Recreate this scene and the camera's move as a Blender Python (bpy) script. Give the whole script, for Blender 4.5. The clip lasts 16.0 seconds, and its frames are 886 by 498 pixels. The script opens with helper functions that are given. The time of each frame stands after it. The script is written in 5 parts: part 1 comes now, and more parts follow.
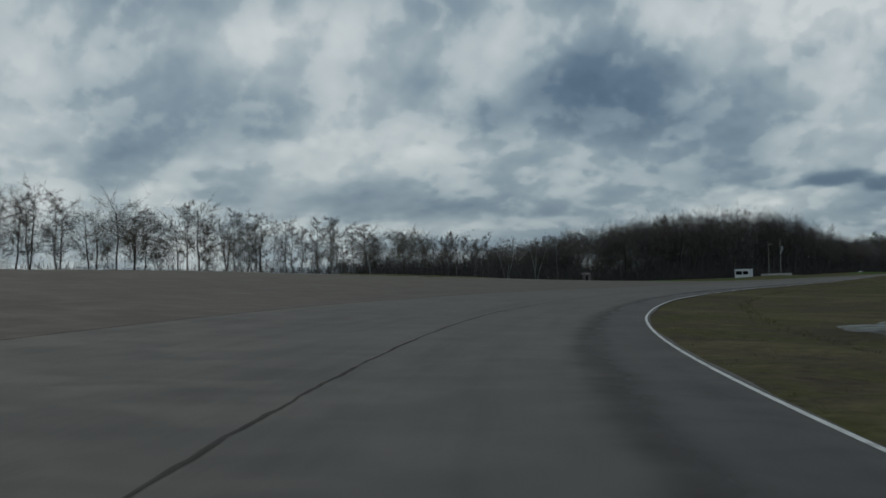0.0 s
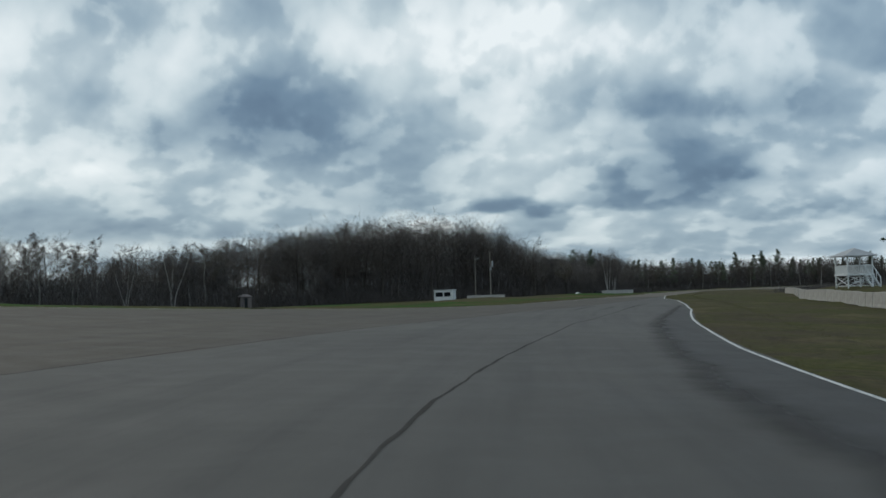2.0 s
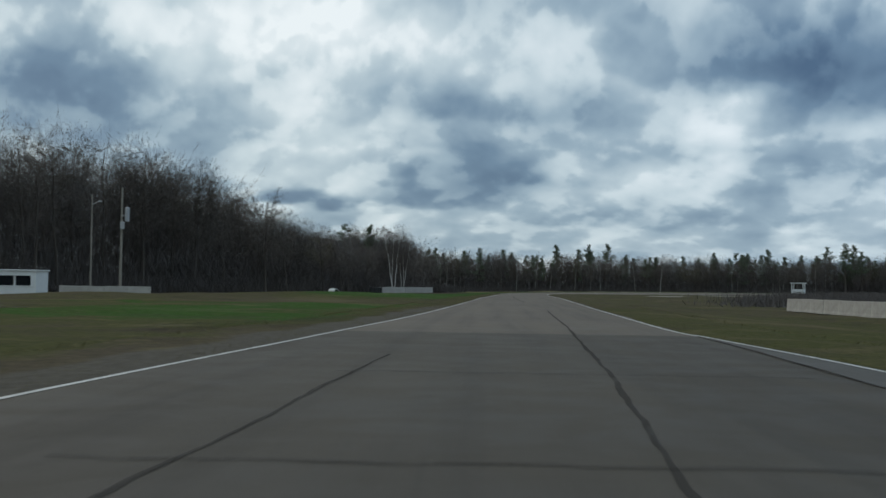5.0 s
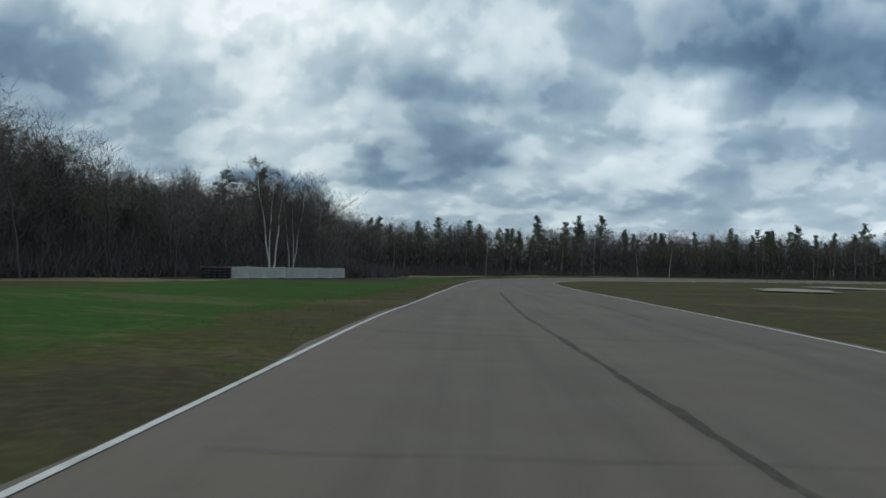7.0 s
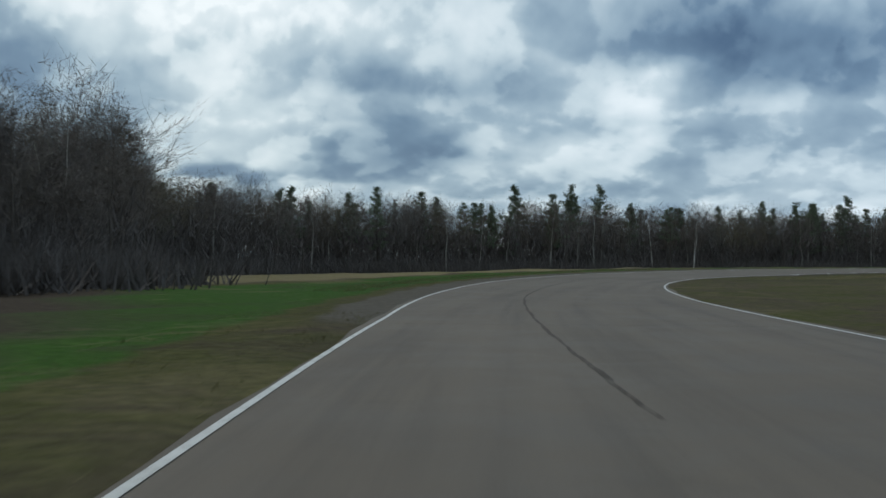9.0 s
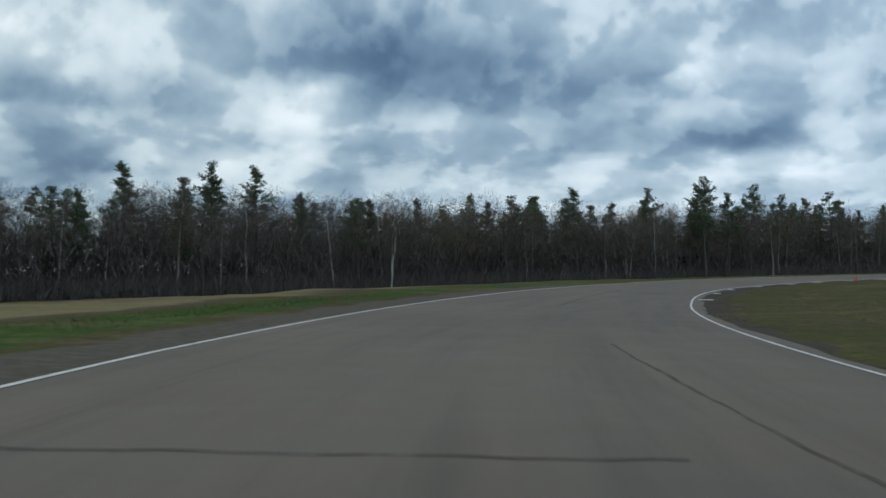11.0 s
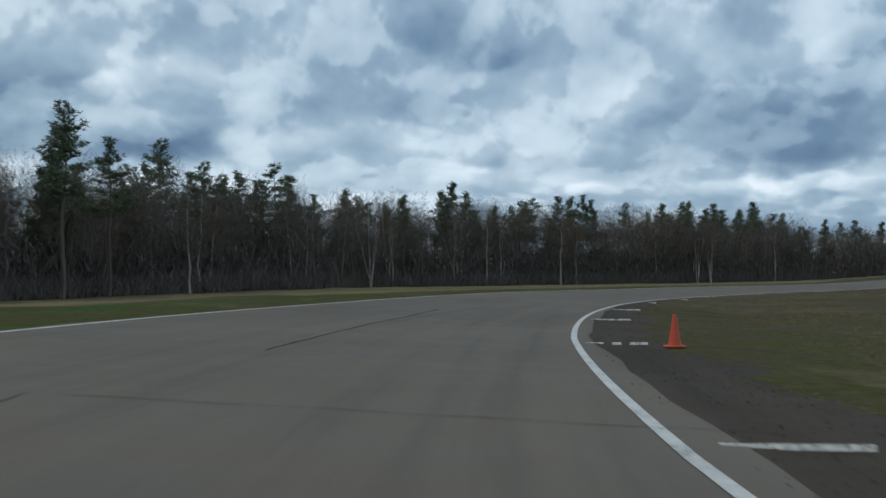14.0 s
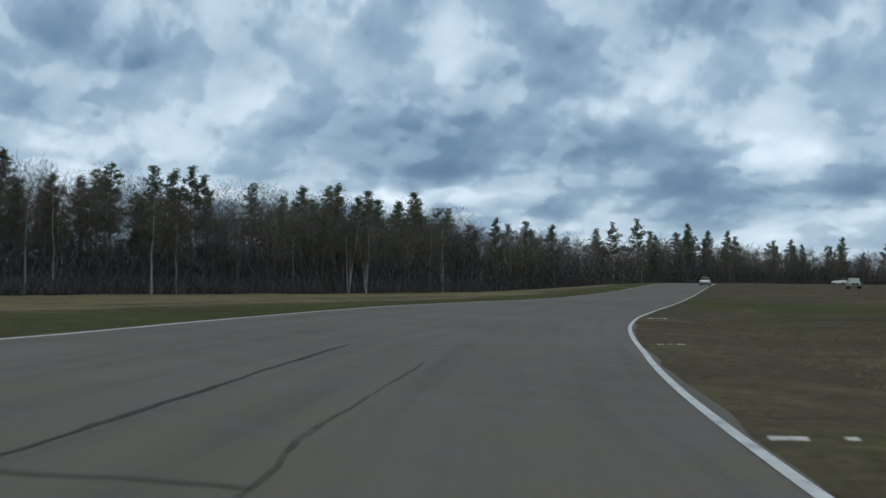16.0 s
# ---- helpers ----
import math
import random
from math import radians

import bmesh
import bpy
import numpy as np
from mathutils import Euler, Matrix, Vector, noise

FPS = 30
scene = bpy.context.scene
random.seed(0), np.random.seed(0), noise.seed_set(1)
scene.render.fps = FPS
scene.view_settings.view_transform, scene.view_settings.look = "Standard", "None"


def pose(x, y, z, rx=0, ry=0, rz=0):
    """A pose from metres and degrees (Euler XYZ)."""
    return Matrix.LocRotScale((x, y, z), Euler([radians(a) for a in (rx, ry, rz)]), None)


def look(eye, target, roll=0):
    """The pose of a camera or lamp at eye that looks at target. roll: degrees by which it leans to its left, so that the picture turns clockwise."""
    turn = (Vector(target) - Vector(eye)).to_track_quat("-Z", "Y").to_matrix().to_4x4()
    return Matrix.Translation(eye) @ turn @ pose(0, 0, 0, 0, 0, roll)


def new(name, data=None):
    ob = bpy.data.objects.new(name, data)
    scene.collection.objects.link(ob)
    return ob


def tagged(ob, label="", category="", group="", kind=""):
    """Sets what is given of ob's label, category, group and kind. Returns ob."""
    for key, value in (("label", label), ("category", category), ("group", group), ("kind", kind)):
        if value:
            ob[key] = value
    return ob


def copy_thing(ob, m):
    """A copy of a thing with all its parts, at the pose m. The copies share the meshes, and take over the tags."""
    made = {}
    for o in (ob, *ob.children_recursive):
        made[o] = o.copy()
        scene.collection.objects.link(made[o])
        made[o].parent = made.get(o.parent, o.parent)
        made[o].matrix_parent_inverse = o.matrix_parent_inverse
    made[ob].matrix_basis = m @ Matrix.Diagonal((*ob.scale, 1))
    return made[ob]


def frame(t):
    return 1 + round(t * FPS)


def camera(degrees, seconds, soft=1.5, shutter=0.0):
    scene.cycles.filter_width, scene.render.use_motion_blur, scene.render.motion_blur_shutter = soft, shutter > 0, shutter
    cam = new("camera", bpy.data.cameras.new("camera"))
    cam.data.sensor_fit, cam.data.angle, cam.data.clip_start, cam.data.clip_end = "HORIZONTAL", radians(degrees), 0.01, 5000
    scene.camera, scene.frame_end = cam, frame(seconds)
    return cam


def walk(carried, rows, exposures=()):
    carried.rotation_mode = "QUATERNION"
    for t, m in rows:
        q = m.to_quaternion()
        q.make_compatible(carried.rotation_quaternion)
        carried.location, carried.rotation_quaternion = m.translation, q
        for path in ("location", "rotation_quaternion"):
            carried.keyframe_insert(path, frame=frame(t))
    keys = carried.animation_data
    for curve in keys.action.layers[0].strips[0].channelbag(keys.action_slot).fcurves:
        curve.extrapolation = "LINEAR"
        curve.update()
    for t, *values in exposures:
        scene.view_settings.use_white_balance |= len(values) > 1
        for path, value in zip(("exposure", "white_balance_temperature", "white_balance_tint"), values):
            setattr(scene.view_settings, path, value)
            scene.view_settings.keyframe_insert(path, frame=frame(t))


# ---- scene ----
cam = camera(41.15, 16.0, soft=1.5, shutter=0.12)
# seconds, x, y, yaw (left), pitch (up), lean of a car-borne camera 0.9 m over the track
ROWS = [
    (0.0, 0.00, 0.00, 0.05, 1.56, -1.58),
    (0.5, 0.71, 13.52, -3.84, 1.63, -2.30),
    (1.0, 2.45, 27.65, -8.08, 1.86, -2.60),
    (1.5, 5.36, 42.30, -12.08, 1.91, -2.49),
    (2.0, 9.43, 57.40, -15.62, 2.21, -1.68),
    (2.5, 14.58, 72.93, -18.49, 1.99, -2.05),
    (3.0, 20.74, 88.92, -20.93, 2.13, -2.42),
    (3.5, 27.78, 105.37, -22.56, 1.93, -1.15),
    (4.0, 35.56, 122.19, -24.15, 2.04, -0.62),
    (4.5, 43.92, 139.21, -25.10, 1.87, 0.11),
    (5.0, 52.66, 156.37, -25.87, 1.83, 0.82),
    (5.5, 61.70, 173.53, -26.63, 1.68, 1.10),
    (6.0, 70.98, 190.59, -27.30, 1.47, 1.27),
    (6.5, 80.35, 207.46, -27.62, 1.22, 1.34),
    (7.0, 89.64, 224.04, -27.60, 0.98, 1.31),
    (7.5, 98.72, 240.29, -27.54, 0.78, 1.05),
    (8.0, 107.60, 256.15, -27.81, 0.65, 0.39),
    (8.5, 116.35, 271.59, -28.28, 0.62, 0.48),
    (9.0, 125.06, 286.50, -29.62, 0.58, 0.33),
    (9.5, 133.97, 300.71, -32.23, 0.58, 0.11),
    (10.0, 143.38, 314.06, -36.13, 0.69, -0.16),
    (10.5, 153.58, 326.42, -40.99, 1.00, -0.48),
    (11.0, 164.64, 337.70, -45.96, 1.26, -0.74),
    (11.5, 176.53, 347.89, -50.93, 1.19, -0.08),
    (12.0, 189.20, 356.97, -55.84, 1.15, 0.05),
    (12.5, 202.58, 364.96, -60.44, 1.33, -0.11),
    (13.0, 216.63, 371.88, -65.12, 1.51, -0.20),
    (13.5, 231.35, 377.64, -70.00, 1.47, -0.26),
    (14.0, 246.63, 382.31, -73.79, 1.55, -0.08),
    (14.5, 262.36, 385.96, -78.00, 1.45, -0.26),
    (15.0, 278.50, 388.44, -82.48, 1.82, -0.20),
    (15.5, 295.00, 389.66, -87.00, 1.73, 0.11),
    (16.0, 311.76, 389.59, -91.40, 2.05, 0.57),
]
EYE = 0.9


def carried_pose(x, y, yaw, pitch, lean):
    a, p = radians(yaw), radians(pitch)
    ahead = Vector((-math.sin(a) * math.cos(p), math.cos(a) * math.cos(p), math.sin(p)))
    eye = Vector((x, y, EYE))
    return look(eye, eye + 10 * ahead, lean)


walk(cam, [(t, carried_pose(*rest)) for t, *rest in ROWS], exposures=[(0.0, -0.66, 6500, 10), (1.5, -0.25, 6500, 10), (3.0, -0.03, 6500, 10), (5.0, -0.1, 6500, 10),
                 (8.0, -0.04, 6480, 10), (11.0, 0.04, 6480, 10), (13.0, -0.02, 6480, 10), (16.0, 0.0, 6450, 10)])

# ------------------------------------------------------------ sky and light
SUN_AZ, SUN_EL = 20.0, 40.0          # degrees: azimuth to the left of +y, height
# banks of cloud: azimuth, height, half width, half height (degrees), brightness
CLOUDS_WEST = [
    (19.1, 7.4, 1.9, 1.64, 0.7), (15.5, 10.1, 4.1, 3.01, -0.45), (13.8, 4.6, 1.2, 0.68, 0.8), (12.2, 7.1, 4.1, 0.96, -0.5), (7.7, 3.8, 1.6, 0.6, 0.7), (6.5, 12.0, 4.1, 1.37, 0.6),
    (4.5, 3.6, 4.1, 0.55, -0.7), (2.5, 6.2, 4.7, 1.15, 0.65), (-3.2, 3.2, 3.3, 0.49, -0.5), (-9.0, 8.1, 4.1, 1.37, -0.7), (-10.3, 9.1, 4.7, 1.64, -0.6), (-12.7, 5.5, 4.1, 1.23, -0.8),
    (-12.9, 11.0, 3.6, 1.64, 0.4), (-14.7, 3.1, 1.6, 0.38, 0.8), (-15.0, 11.8, 4.9, 2.47, 0.8), (-18.7, 4.1, 2.5, 0.33, -0.8), (-18.9, 4.2, 3.8, 0.3, -0.8), (-20.0, 5.7, 3.3, 0.88, 0.35),
    (-21.5, 2.7, 3.3, 0.33, 0.5), (-21.6, 10.9, 4.4, 1.92, 0.45),
]
CLOUDS_NORTH_WEST = [
    (-21.8, 9.4, 2.5, 0.82, -0.35), (-22.2, 12.6, 3.6, 1.64, 0.5), (-23.2, 3.6, 1.1, 0.41, 0.6), (-25.2, 6.9, 2.5, 0.68, -0.4), (-26.5, 8.6, 2.5, 0.68, -0.45), (-26.6, 4.0, 2.7, 0.33, -0.7),
    (-26.9, 8.3, 2.2, 0.55, -0.5), (-27.0, 5.1, 3.3, 1.04, -0.6), (-28.2, 5.1, 2.2, 0.82, -0.6), (-32.3, 3.2, 2.7, 0.33, -0.5), (-32.8, 8.4, 2.2, 0.6, -0.45), (-33.1, 11.8, 2.2, 1.37, 0.3),
    (-35.9, 5.3, 3.6, 0.77, 0.45), (-37.2, 3.3, 2.7, 0.41, -0.55), (-40.6, 8.5, 2.3, 1.15, 0.85), (-42.2, 10.7, 6.0, 1.32, -1.0), (-42.2, 6.3, 1.9, 1.23, -0.8), (-42.2, 3.0, 0.8, 0.33, 0.7),
    (-46.0, 9.0, 4.1, 1.37, -1.0), (-46.4, 9.7, 5.5, 1.64, -0.6),
]
CLOUDS_NORTH = [
    (-47.7, 2.4, 0.7, 0.27, 0.7), (-53.3, 8.0, 3.8, 1.64, -0.9), (-53.5, 4.7, 6.8, 0.36, 0.4), (-56.3, 6.0, 4.7, 0.49, -0.6), (-57.9, 9.1, 1.2, 0.38, 0.8), (-60.7, 6.5, 1.9, 0.41, -0.6),
    (-62.3, 5.4, 2.5, 0.6, 0.9), (-65.3, 8.0, 4.1, 0.68, -0.25), (-66.1, 7.0, 2.2, 0.55, 0.5), (-68.7, 3.7, 1.4, 0.49, 0.7), (-71.5, 7.7, 1.9, 0.68, 0.35), (-73.0, 3.6, 1.6, 0.38, 0.5),
    (-73.4, 8.4, 2.2, 0.55, -0.35), (-73.6, 11.7, 1.9, 0.55, -0.6), (-75.6, 10.5, 1.6, 0.55, -0.35), (-75.9, 10.4, 1.6, 0.41, -0.4), (-75.9, 5.4, 2.2, 0.49, 0.4), (-77.5, 6.2, 0.8, 0.41, 0.7),
    (-78.0, 8.5, 2.2, 1.1, 0.35), (-80.8, 4.8, 0.8, 0.27, 0.8),
]
CLOUDS_EAST = [
    (-81.3, 5.6, 1.6, 0.41, -0.4), (-83.0, 8.7, 1.6, 0.68, 0.5), (-89.0, 12.4, 4.9, 1.64, 0.25), (-89.0, 8.1, 4.1, 1.04, -0.8), (-89.0, 4.6, 3.0, 0.33, 0.5), (-89.6, 4.7, 2.7, 0.33, 0.6),
    (-89.8, 6.0, 4.7, 0.9, -1.0), (-93.5, 3.9, 3.0, 0.36, -0.75), (-96.2, 10.8, 3.3, 1.37, -0.7), (-96.2, 3.3, 1.6, 0.19, 0.6), (-99.4, 8.9, 1.4, 0.55, 0.4), (-100.0, 6.5, 3.6, 0.68, -0.8),
    (-104.5, 4.7, 5.5, 0.88, -0.6), (-105.3, 12.7, 4.7, 1.04, -0.75), (-107.6, 6.8, 1.6, 0.82, 0.55), (-111.3, 12.1, 1.1, 1.1, 0.5), (-111.3, 6.0, 1.4, 1.64, -0.5),
]


class Net:
    """Small helper to wire node trees."""

    def __init__(self, tree, fresh=True):
        self.tree = tree
        if fresh:
            tree.nodes.clear()

    def node(self, kind, **settings):
        n = self.tree.nodes.new(kind)
        for key, value in settings.items():
            setattr(n, key, value)
        return n

    def put(self, socket, value):
        if isinstance(value, bpy.types.NodeSocket):
            self.tree.links.new(value, socket)
        elif value is not None:
            socket.default_value = value

    def math(self, op, a, b=None, c=None, clamp=False):
        n = self.node("ShaderNodeMath", operation=op, use_clamp=clamp)
        for s, v in zip(n.inputs, (a, b, c)):
            self.put(s, v)
        return n.outputs[0]

    def vec(self, op, a, b=None, scale=None):
        n = self.node("ShaderNodeVectorMath", operation=op)
        self.put(n.inputs[0], a)
        if b is not None:
            self.put(n.inputs[1], b)
        if scale is not None:
            self.put(n.inputs["Scale"], scale)
        return n.outputs["Value"] if op in ("LENGTH", "DOT_PRODUCT") else n.outputs["Vector"]

    def noise(self, vector, scale, detail=4.0, rough=0.55, lac=2.0, distort=0.0):
        n = self.node("ShaderNodeTexNoise")
        self.put(n.inputs["Vector"], vector)
        for key, v in (("Scale", scale), ("Detail", detail), ("Roughness", rough), ("Lacunarity", lac), ("Distortion", distort)):
            n.inputs[key].default_value = v
        return n.outputs["Fac"], n.outputs["Color"]

    def ramp(self, fac, stops, mode="LINEAR"):
        n = self.node("ShaderNodeValToRGB")
        n.color_ramp.interpolation = mode
        el = n.color_ramp.elements
        while len(el) < len(stops):
            el.new(0.5)
        for e, (p, c) in zip(el, stops):
            e.position = p
            e.color = (*c, 1) if len(c) == 3 else c
        self.put(n.inputs[0], fac)
        return n.outputs["Color"]

    def mix(self, fac, a, b, kind="MIX"):
        n = self.node("ShaderNodeMix", data_type="RGBA", blend_type=kind)
        self.put(n.inputs[0], fac)
        for s, v in ((n.inputs[6], a), (n.inputs[7], b)):
            self.put(s, (*v, 1) if isinstance(v, tuple) and len(v) == 3 else v)
        return n.outputs[2]

    def range(self, value, a, b, c=0.0, d=1.0, smooth=True):
        n = self.node("ShaderNodeMapRange", interpolation_type="SMOOTHSTEP" if smooth else "LINEAR")
        for s, v in zip(n.inputs, (value, a, b, c, d)):
            self.put(s, v)
        return n.outputs[0]

    def xyz(self, v):
        n = self.node("ShaderNodeSeparateXYZ")
        self.put(n.inputs[0], v)
        return n.outputs

    def combine(self, x, y, z):
        n = self.node("ShaderNodeCombineXYZ")
        for s, v in zip(n.inputs, (x, y, z)):
            self.put(s, v)
        return n.outputs[0]


def build_world():
    world = bpy.data.worlds.new("overcast")
    scene.world = world
    world.use_nodes = True
    n = Net(world.node_tree)
    way = n.node("ShaderNodeTexCoord").outputs["Generated"]
    x, y, z = n.xyz(way)
    deg = 57.2958
    az = n.math("MULTIPLY", n.math("ARCTAN2", n.math("MULTIPLY", x, -1.0), y), deg)
    el = n.math("MULTIPLY", n.math("ARCSINE", z), deg)
    high = n.math("MULTIPLY", n.math("LOGARITHM", n.math("ADD", n.math("MAXIMUM", el, 0.0), 4.0), 2.71828), 17.0)
    flat = n.combine(az, high, 0.0)
    # slow shift of the banks, and small billows on their edges
    _, shift = n.noise(n.vec("SCALE", flat, scale=0.13), 1.0, 2.0, 0.5)
    _, billow = n.noise(n.vec("SCALE", flat, scale=0.42), 1.0, 3.0, 0.42)
    shift = n.vec("SUBTRACT", shift, (0.5, 0.5, 0.5))
    billow = n.vec("SUBTRACT", billow, (0.5, 0.5, 0.5))
    wander = n.vec("ADD", n.vec("SCALE", shift, scale=3.4), n.vec("SCALE", billow, scale=3.0))
    sx, sy, _ = n.xyz(wander)
    az2 = n.math("MULTIPLY_ADD", sx, 1.0, az)
    el2 = n.math("MULTIPLY_ADD", sy, 0.55, el)

    # heaps of cloud: thickness here less thickness a little higher up, so tops are lit and feet are grey
    def heap(p, size):
        body, _ = n.noise(n.vec("SCALE", p, scale=0.075 * size), 1.0, 3.0, 0.40)
        cells = n.node("ShaderNodeTexVoronoi", feature="SMOOTH_F1")
        n.put(cells.inputs["Vector"], n.vec("SCALE", p, scale=0.14 * size))
        for key, v in (("Scale", 1.0), ("Detail", 2.0), ("Roughness", 0.38), ("Lacunarity", 2.3), ("Smoothness", 0.35)):
            cells.inputs[key].default_value = v
        bulk = n.math("MULTIPLY_ADD", cells.outputs["Distance"], -0.42, body)
        return body, n.math("MULTIPLY_ADD", n.range(bulk, 0.26, 0.33), 0.06, bulk)

    here = n.vec("ADD", flat, n.vec("ADD", n.vec("SCALE", shift, scale=2.0), n.vec("SCALE", billow, scale=0.35)))
    lump, thick = heap(here, 1.0)
    _, upper = heap(n.vec("ADD", here, (0.6, 1.9, 0.0)), 1.0)
    _, small = heap(n.vec("ADD", here, (40.0, 17.0, 0.0)), 2.3)
    _, small_up = heap(n.vec("ADD", here, (40.2, 17.6, 0.0)), 2.3)
    relief = n.math("MULTIPLY_ADD", n.math("SUBTRACT", small, small_up), 0.55, n.math("SUBTRACT", thick, upper))
    total = None
    for a, e, w, h, k in CLOUDS_WEST + CLOUDS_NORTH_WEST + CLOUDS_NORTH + CLOUDS_EAST:
        p = n.math("MULTIPLY", n.math("SUBTRACT", az2, a), 0.85 / w)
        q = n.math("MULTIPLY", n.math("SUBTRACT", el2, e), 0.85 / h)
        # lit heads end sharply above, dark feet sharply below
        q = n.math("MULTIPLY_ADD", n.math("ABSOLUTE", q), 0.3 if k > 0 else -0.3, q)
        r = n.math("MULTIPLY_ADD", p, p, n.math("MULTIPLY", q, q))
        g = n.math("MULTIPLY", n.math("EXPONENT", n.math("MULTIPLY", n.math("POWER", r, 1.6), -0.75)), k)
        total = g if total is None else n.math("ADD", total, g)
    tone = n.math("MULTIPLY_ADD", total, 0.26, 0.557)
    tone = n.math("ADD", tone, n.math("MULTIPLY", n.math("SUBTRACT", lump, 0.5), 0.26))
    tone = n.math("ADD", tone, n.range(az, -8.0, 14.0, 0.0, 0.07))
    puffs, _ = n.noise(n.vec("ADD", n.vec("MULTIPLY", flat, (1.0, 0.8, 1.0)), (90.0, 31.0, 4.0)), 0.26, 6.0, 0.50)
    tone = n.math("ADD", tone, n.math("MULTIPLY", n.math("SUBTRACT", puffs, 0.5), 0.50))
    brim = n.math("MULTIPLY_ADD", n.math("SUBTRACT", small, small_up), 0.5, puffs)
    tone = n.math("ADD", tone, n.math("MULTIPLY", n.range(brim, 0.46, 0.56), 0.095))
    tone = n.math("ADD", tone, n.math("MULTIPLY", relief, 0.6))
    cloud = n.ramp(tone, [(0.0, (0.075, 0.135, 0.220)), (0.26, (0.160, 0.250, 0.345)), (0.50, (0.335, 0.445, 0.520)),
                          (0.72, (0.60, 0.70, 0.735)), (1.0, (0.93, 0.98, 0.98))])
    cloud = n.mix(n.range(az, -14.0, -75.0), n.mix(1.0, cloud, (0.985, 1.01, 1.03), "MULTIPLY"), n.mix(1.0, cloud, (0.92, 0.99, 1.10), "MULTIPLY"))
    sky = n.node("ShaderNodeTexSky", sky_type="NISHITA")
    sky.sun_disc, sky.sun_elevation, sky.sun_rotation = False, radians(SUN_EL), radians(-SUN_AZ)
    blue = n.vec("SCALE", sky.outputs[0], scale=0.09)
    both = n.mix(0.93, blue, cloud)
    back = n.node("ShaderNodeBackground")
    n.put(back.inputs[0], both)
    back.inputs[1].default_value = 1.0
    n.put(n.node("ShaderNodeOutputWorld").inputs[0], back.outputs[0])


build_world()

sun_data = bpy.data.lights.new("sun", "SUN")
sun_data.energy, sun_data.angle, sun_data.color = 0.8, radians(30), (1.0, 0.88, 0.72)
sun = new("sun", sun_data)
sa, se = radians(SUN_AZ), radians(SUN_EL)
sun.matrix_basis = look((0, 0, 200), (200 * math.sin(sa) * math.cos(se), -200 * math.cos(sa) * math.cos(se), 200 - 200 * math.sin(se)))

# ------------------------------------------------------------ materials


def material(name, rough=0.8, metal=0.0, spec=0.4):
    m = bpy.data.materials.new(name)
    m.use_nodes = True
    n = Net(m.node_tree)
    bsdf = n.node("ShaderNodeBsdfPrincipled")
    bsdf.inputs["Roughness"].default_value = rough
    bsdf.inputs["Metallic"].default_value = metal
    bsdf.inputs["Specular IOR Level"].default_value = spec
    n.put(n.node("ShaderNodeOutputMaterial").inputs[0], bsdf.outputs[0])
    return m, n, bsdf


def place(n):
    return n.node("ShaderNodeNewGeometry").outputs["Position"]


def bump(n, bsdf, height, strength, distance):
    b = n.node("ShaderNodeBump")
    b.inputs["Strength"].default_value, b.inputs["Distance"].default_value = strength, distance
    n.put(b.inputs["Height"], height)
    n.put(bsdf.inputs["Normal"], b.outputs[0])


def asphalt(name, dark, light, warm, gloss=0.3):
    """Worn asphalt: aggregate grain, broad stains, darker tyre tracks that run with the noise."""
    m, n, bsdf = material(name, 0.82, spec=gloss)
    p = place(n)
    broad, _ = n.noise(p, 0.10, 5, 0.6)
    patch, _ = n.noise(p, 0.9, 5, 0.62, distort=0.6)
    grain, _ = n.noise(p, 45.0, 3, 0.7)
    k = n.math("ADD", n.math("MULTIPLY", broad, 0.45), n.math("MULTIPLY", patch, 0.38))
    k = n.math("MULTIPLY_ADD", grain, 0.17, k)
    base = n.ramp(k, [(0.32, dark), (0.50, tuple((a + b) / 2 for a, b in zip(dark, light))), (0.68, light)])
    stain, _ = n.noise(n.vec("MULTIPLY", p, (0.35, 0.35, 0.35)), 1.0, 6, 0.7, distort=1.2)
    base = n.mix(n.range(stain, 0.58, 0.72, 0.0, 0.5), base, warm)
    lane = n.node("ShaderNodeAttribute", attribute_name="lane").outputs["Vector"]
    streak, _ = n.noise(n.vec("MULTIPLY", lane, (0.06, 1.8, 0.0)), 1.0, 5, 0.62)
    base = n.mix(1.0, base, n.ramp(streak, [(0.30, (0.76, 0.76, 0.77)), (0.5, (1.0, 1.0, 1.0)), (0.72, (1.12, 1.115, 1.10))]), "MULTIPLY")
    n.put(bsdf.inputs["Base Color"], base)
    n.put(bsdf.inputs["Roughness"], n.range(patch, 0.3, 0.7, 0.72, 0.9))
    bump(n, bsdf, grain, 0.35, 0.01)
    return m


def plain(name, colour, rough=0.7, vary=0.25, scale=2.0, metal=0.0, relief=0.0, spec=0.4):
    """Paint, bark, concrete and the like: a colour with stains at two scales."""
    m, n, bsdf = material(name, rough, metal, spec)
    p = n.node("ShaderNodeTexCoord").outputs["Object"]
    a, _ = n.noise(p, scale, 5, 0.65, distort=0.4)
    b, _ = n.noise(p, scale * 9, 3, 0.6)
    k = n.math("MULTIPLY_ADD", b, 0.35, n.math("MULTIPLY", a, 0.65))
    low = tuple(c * (1 - vary) for c in colour)
    high = tuple(min(1.0, c * (1 + vary)) for c in colour)
    n.put(bsdf.inputs["Base Color"], n.ramp(k, [(0.3, low), (0.7, high)]))
    if relief:
        bump(n, bsdf, b, 0.5, relief)
    return m


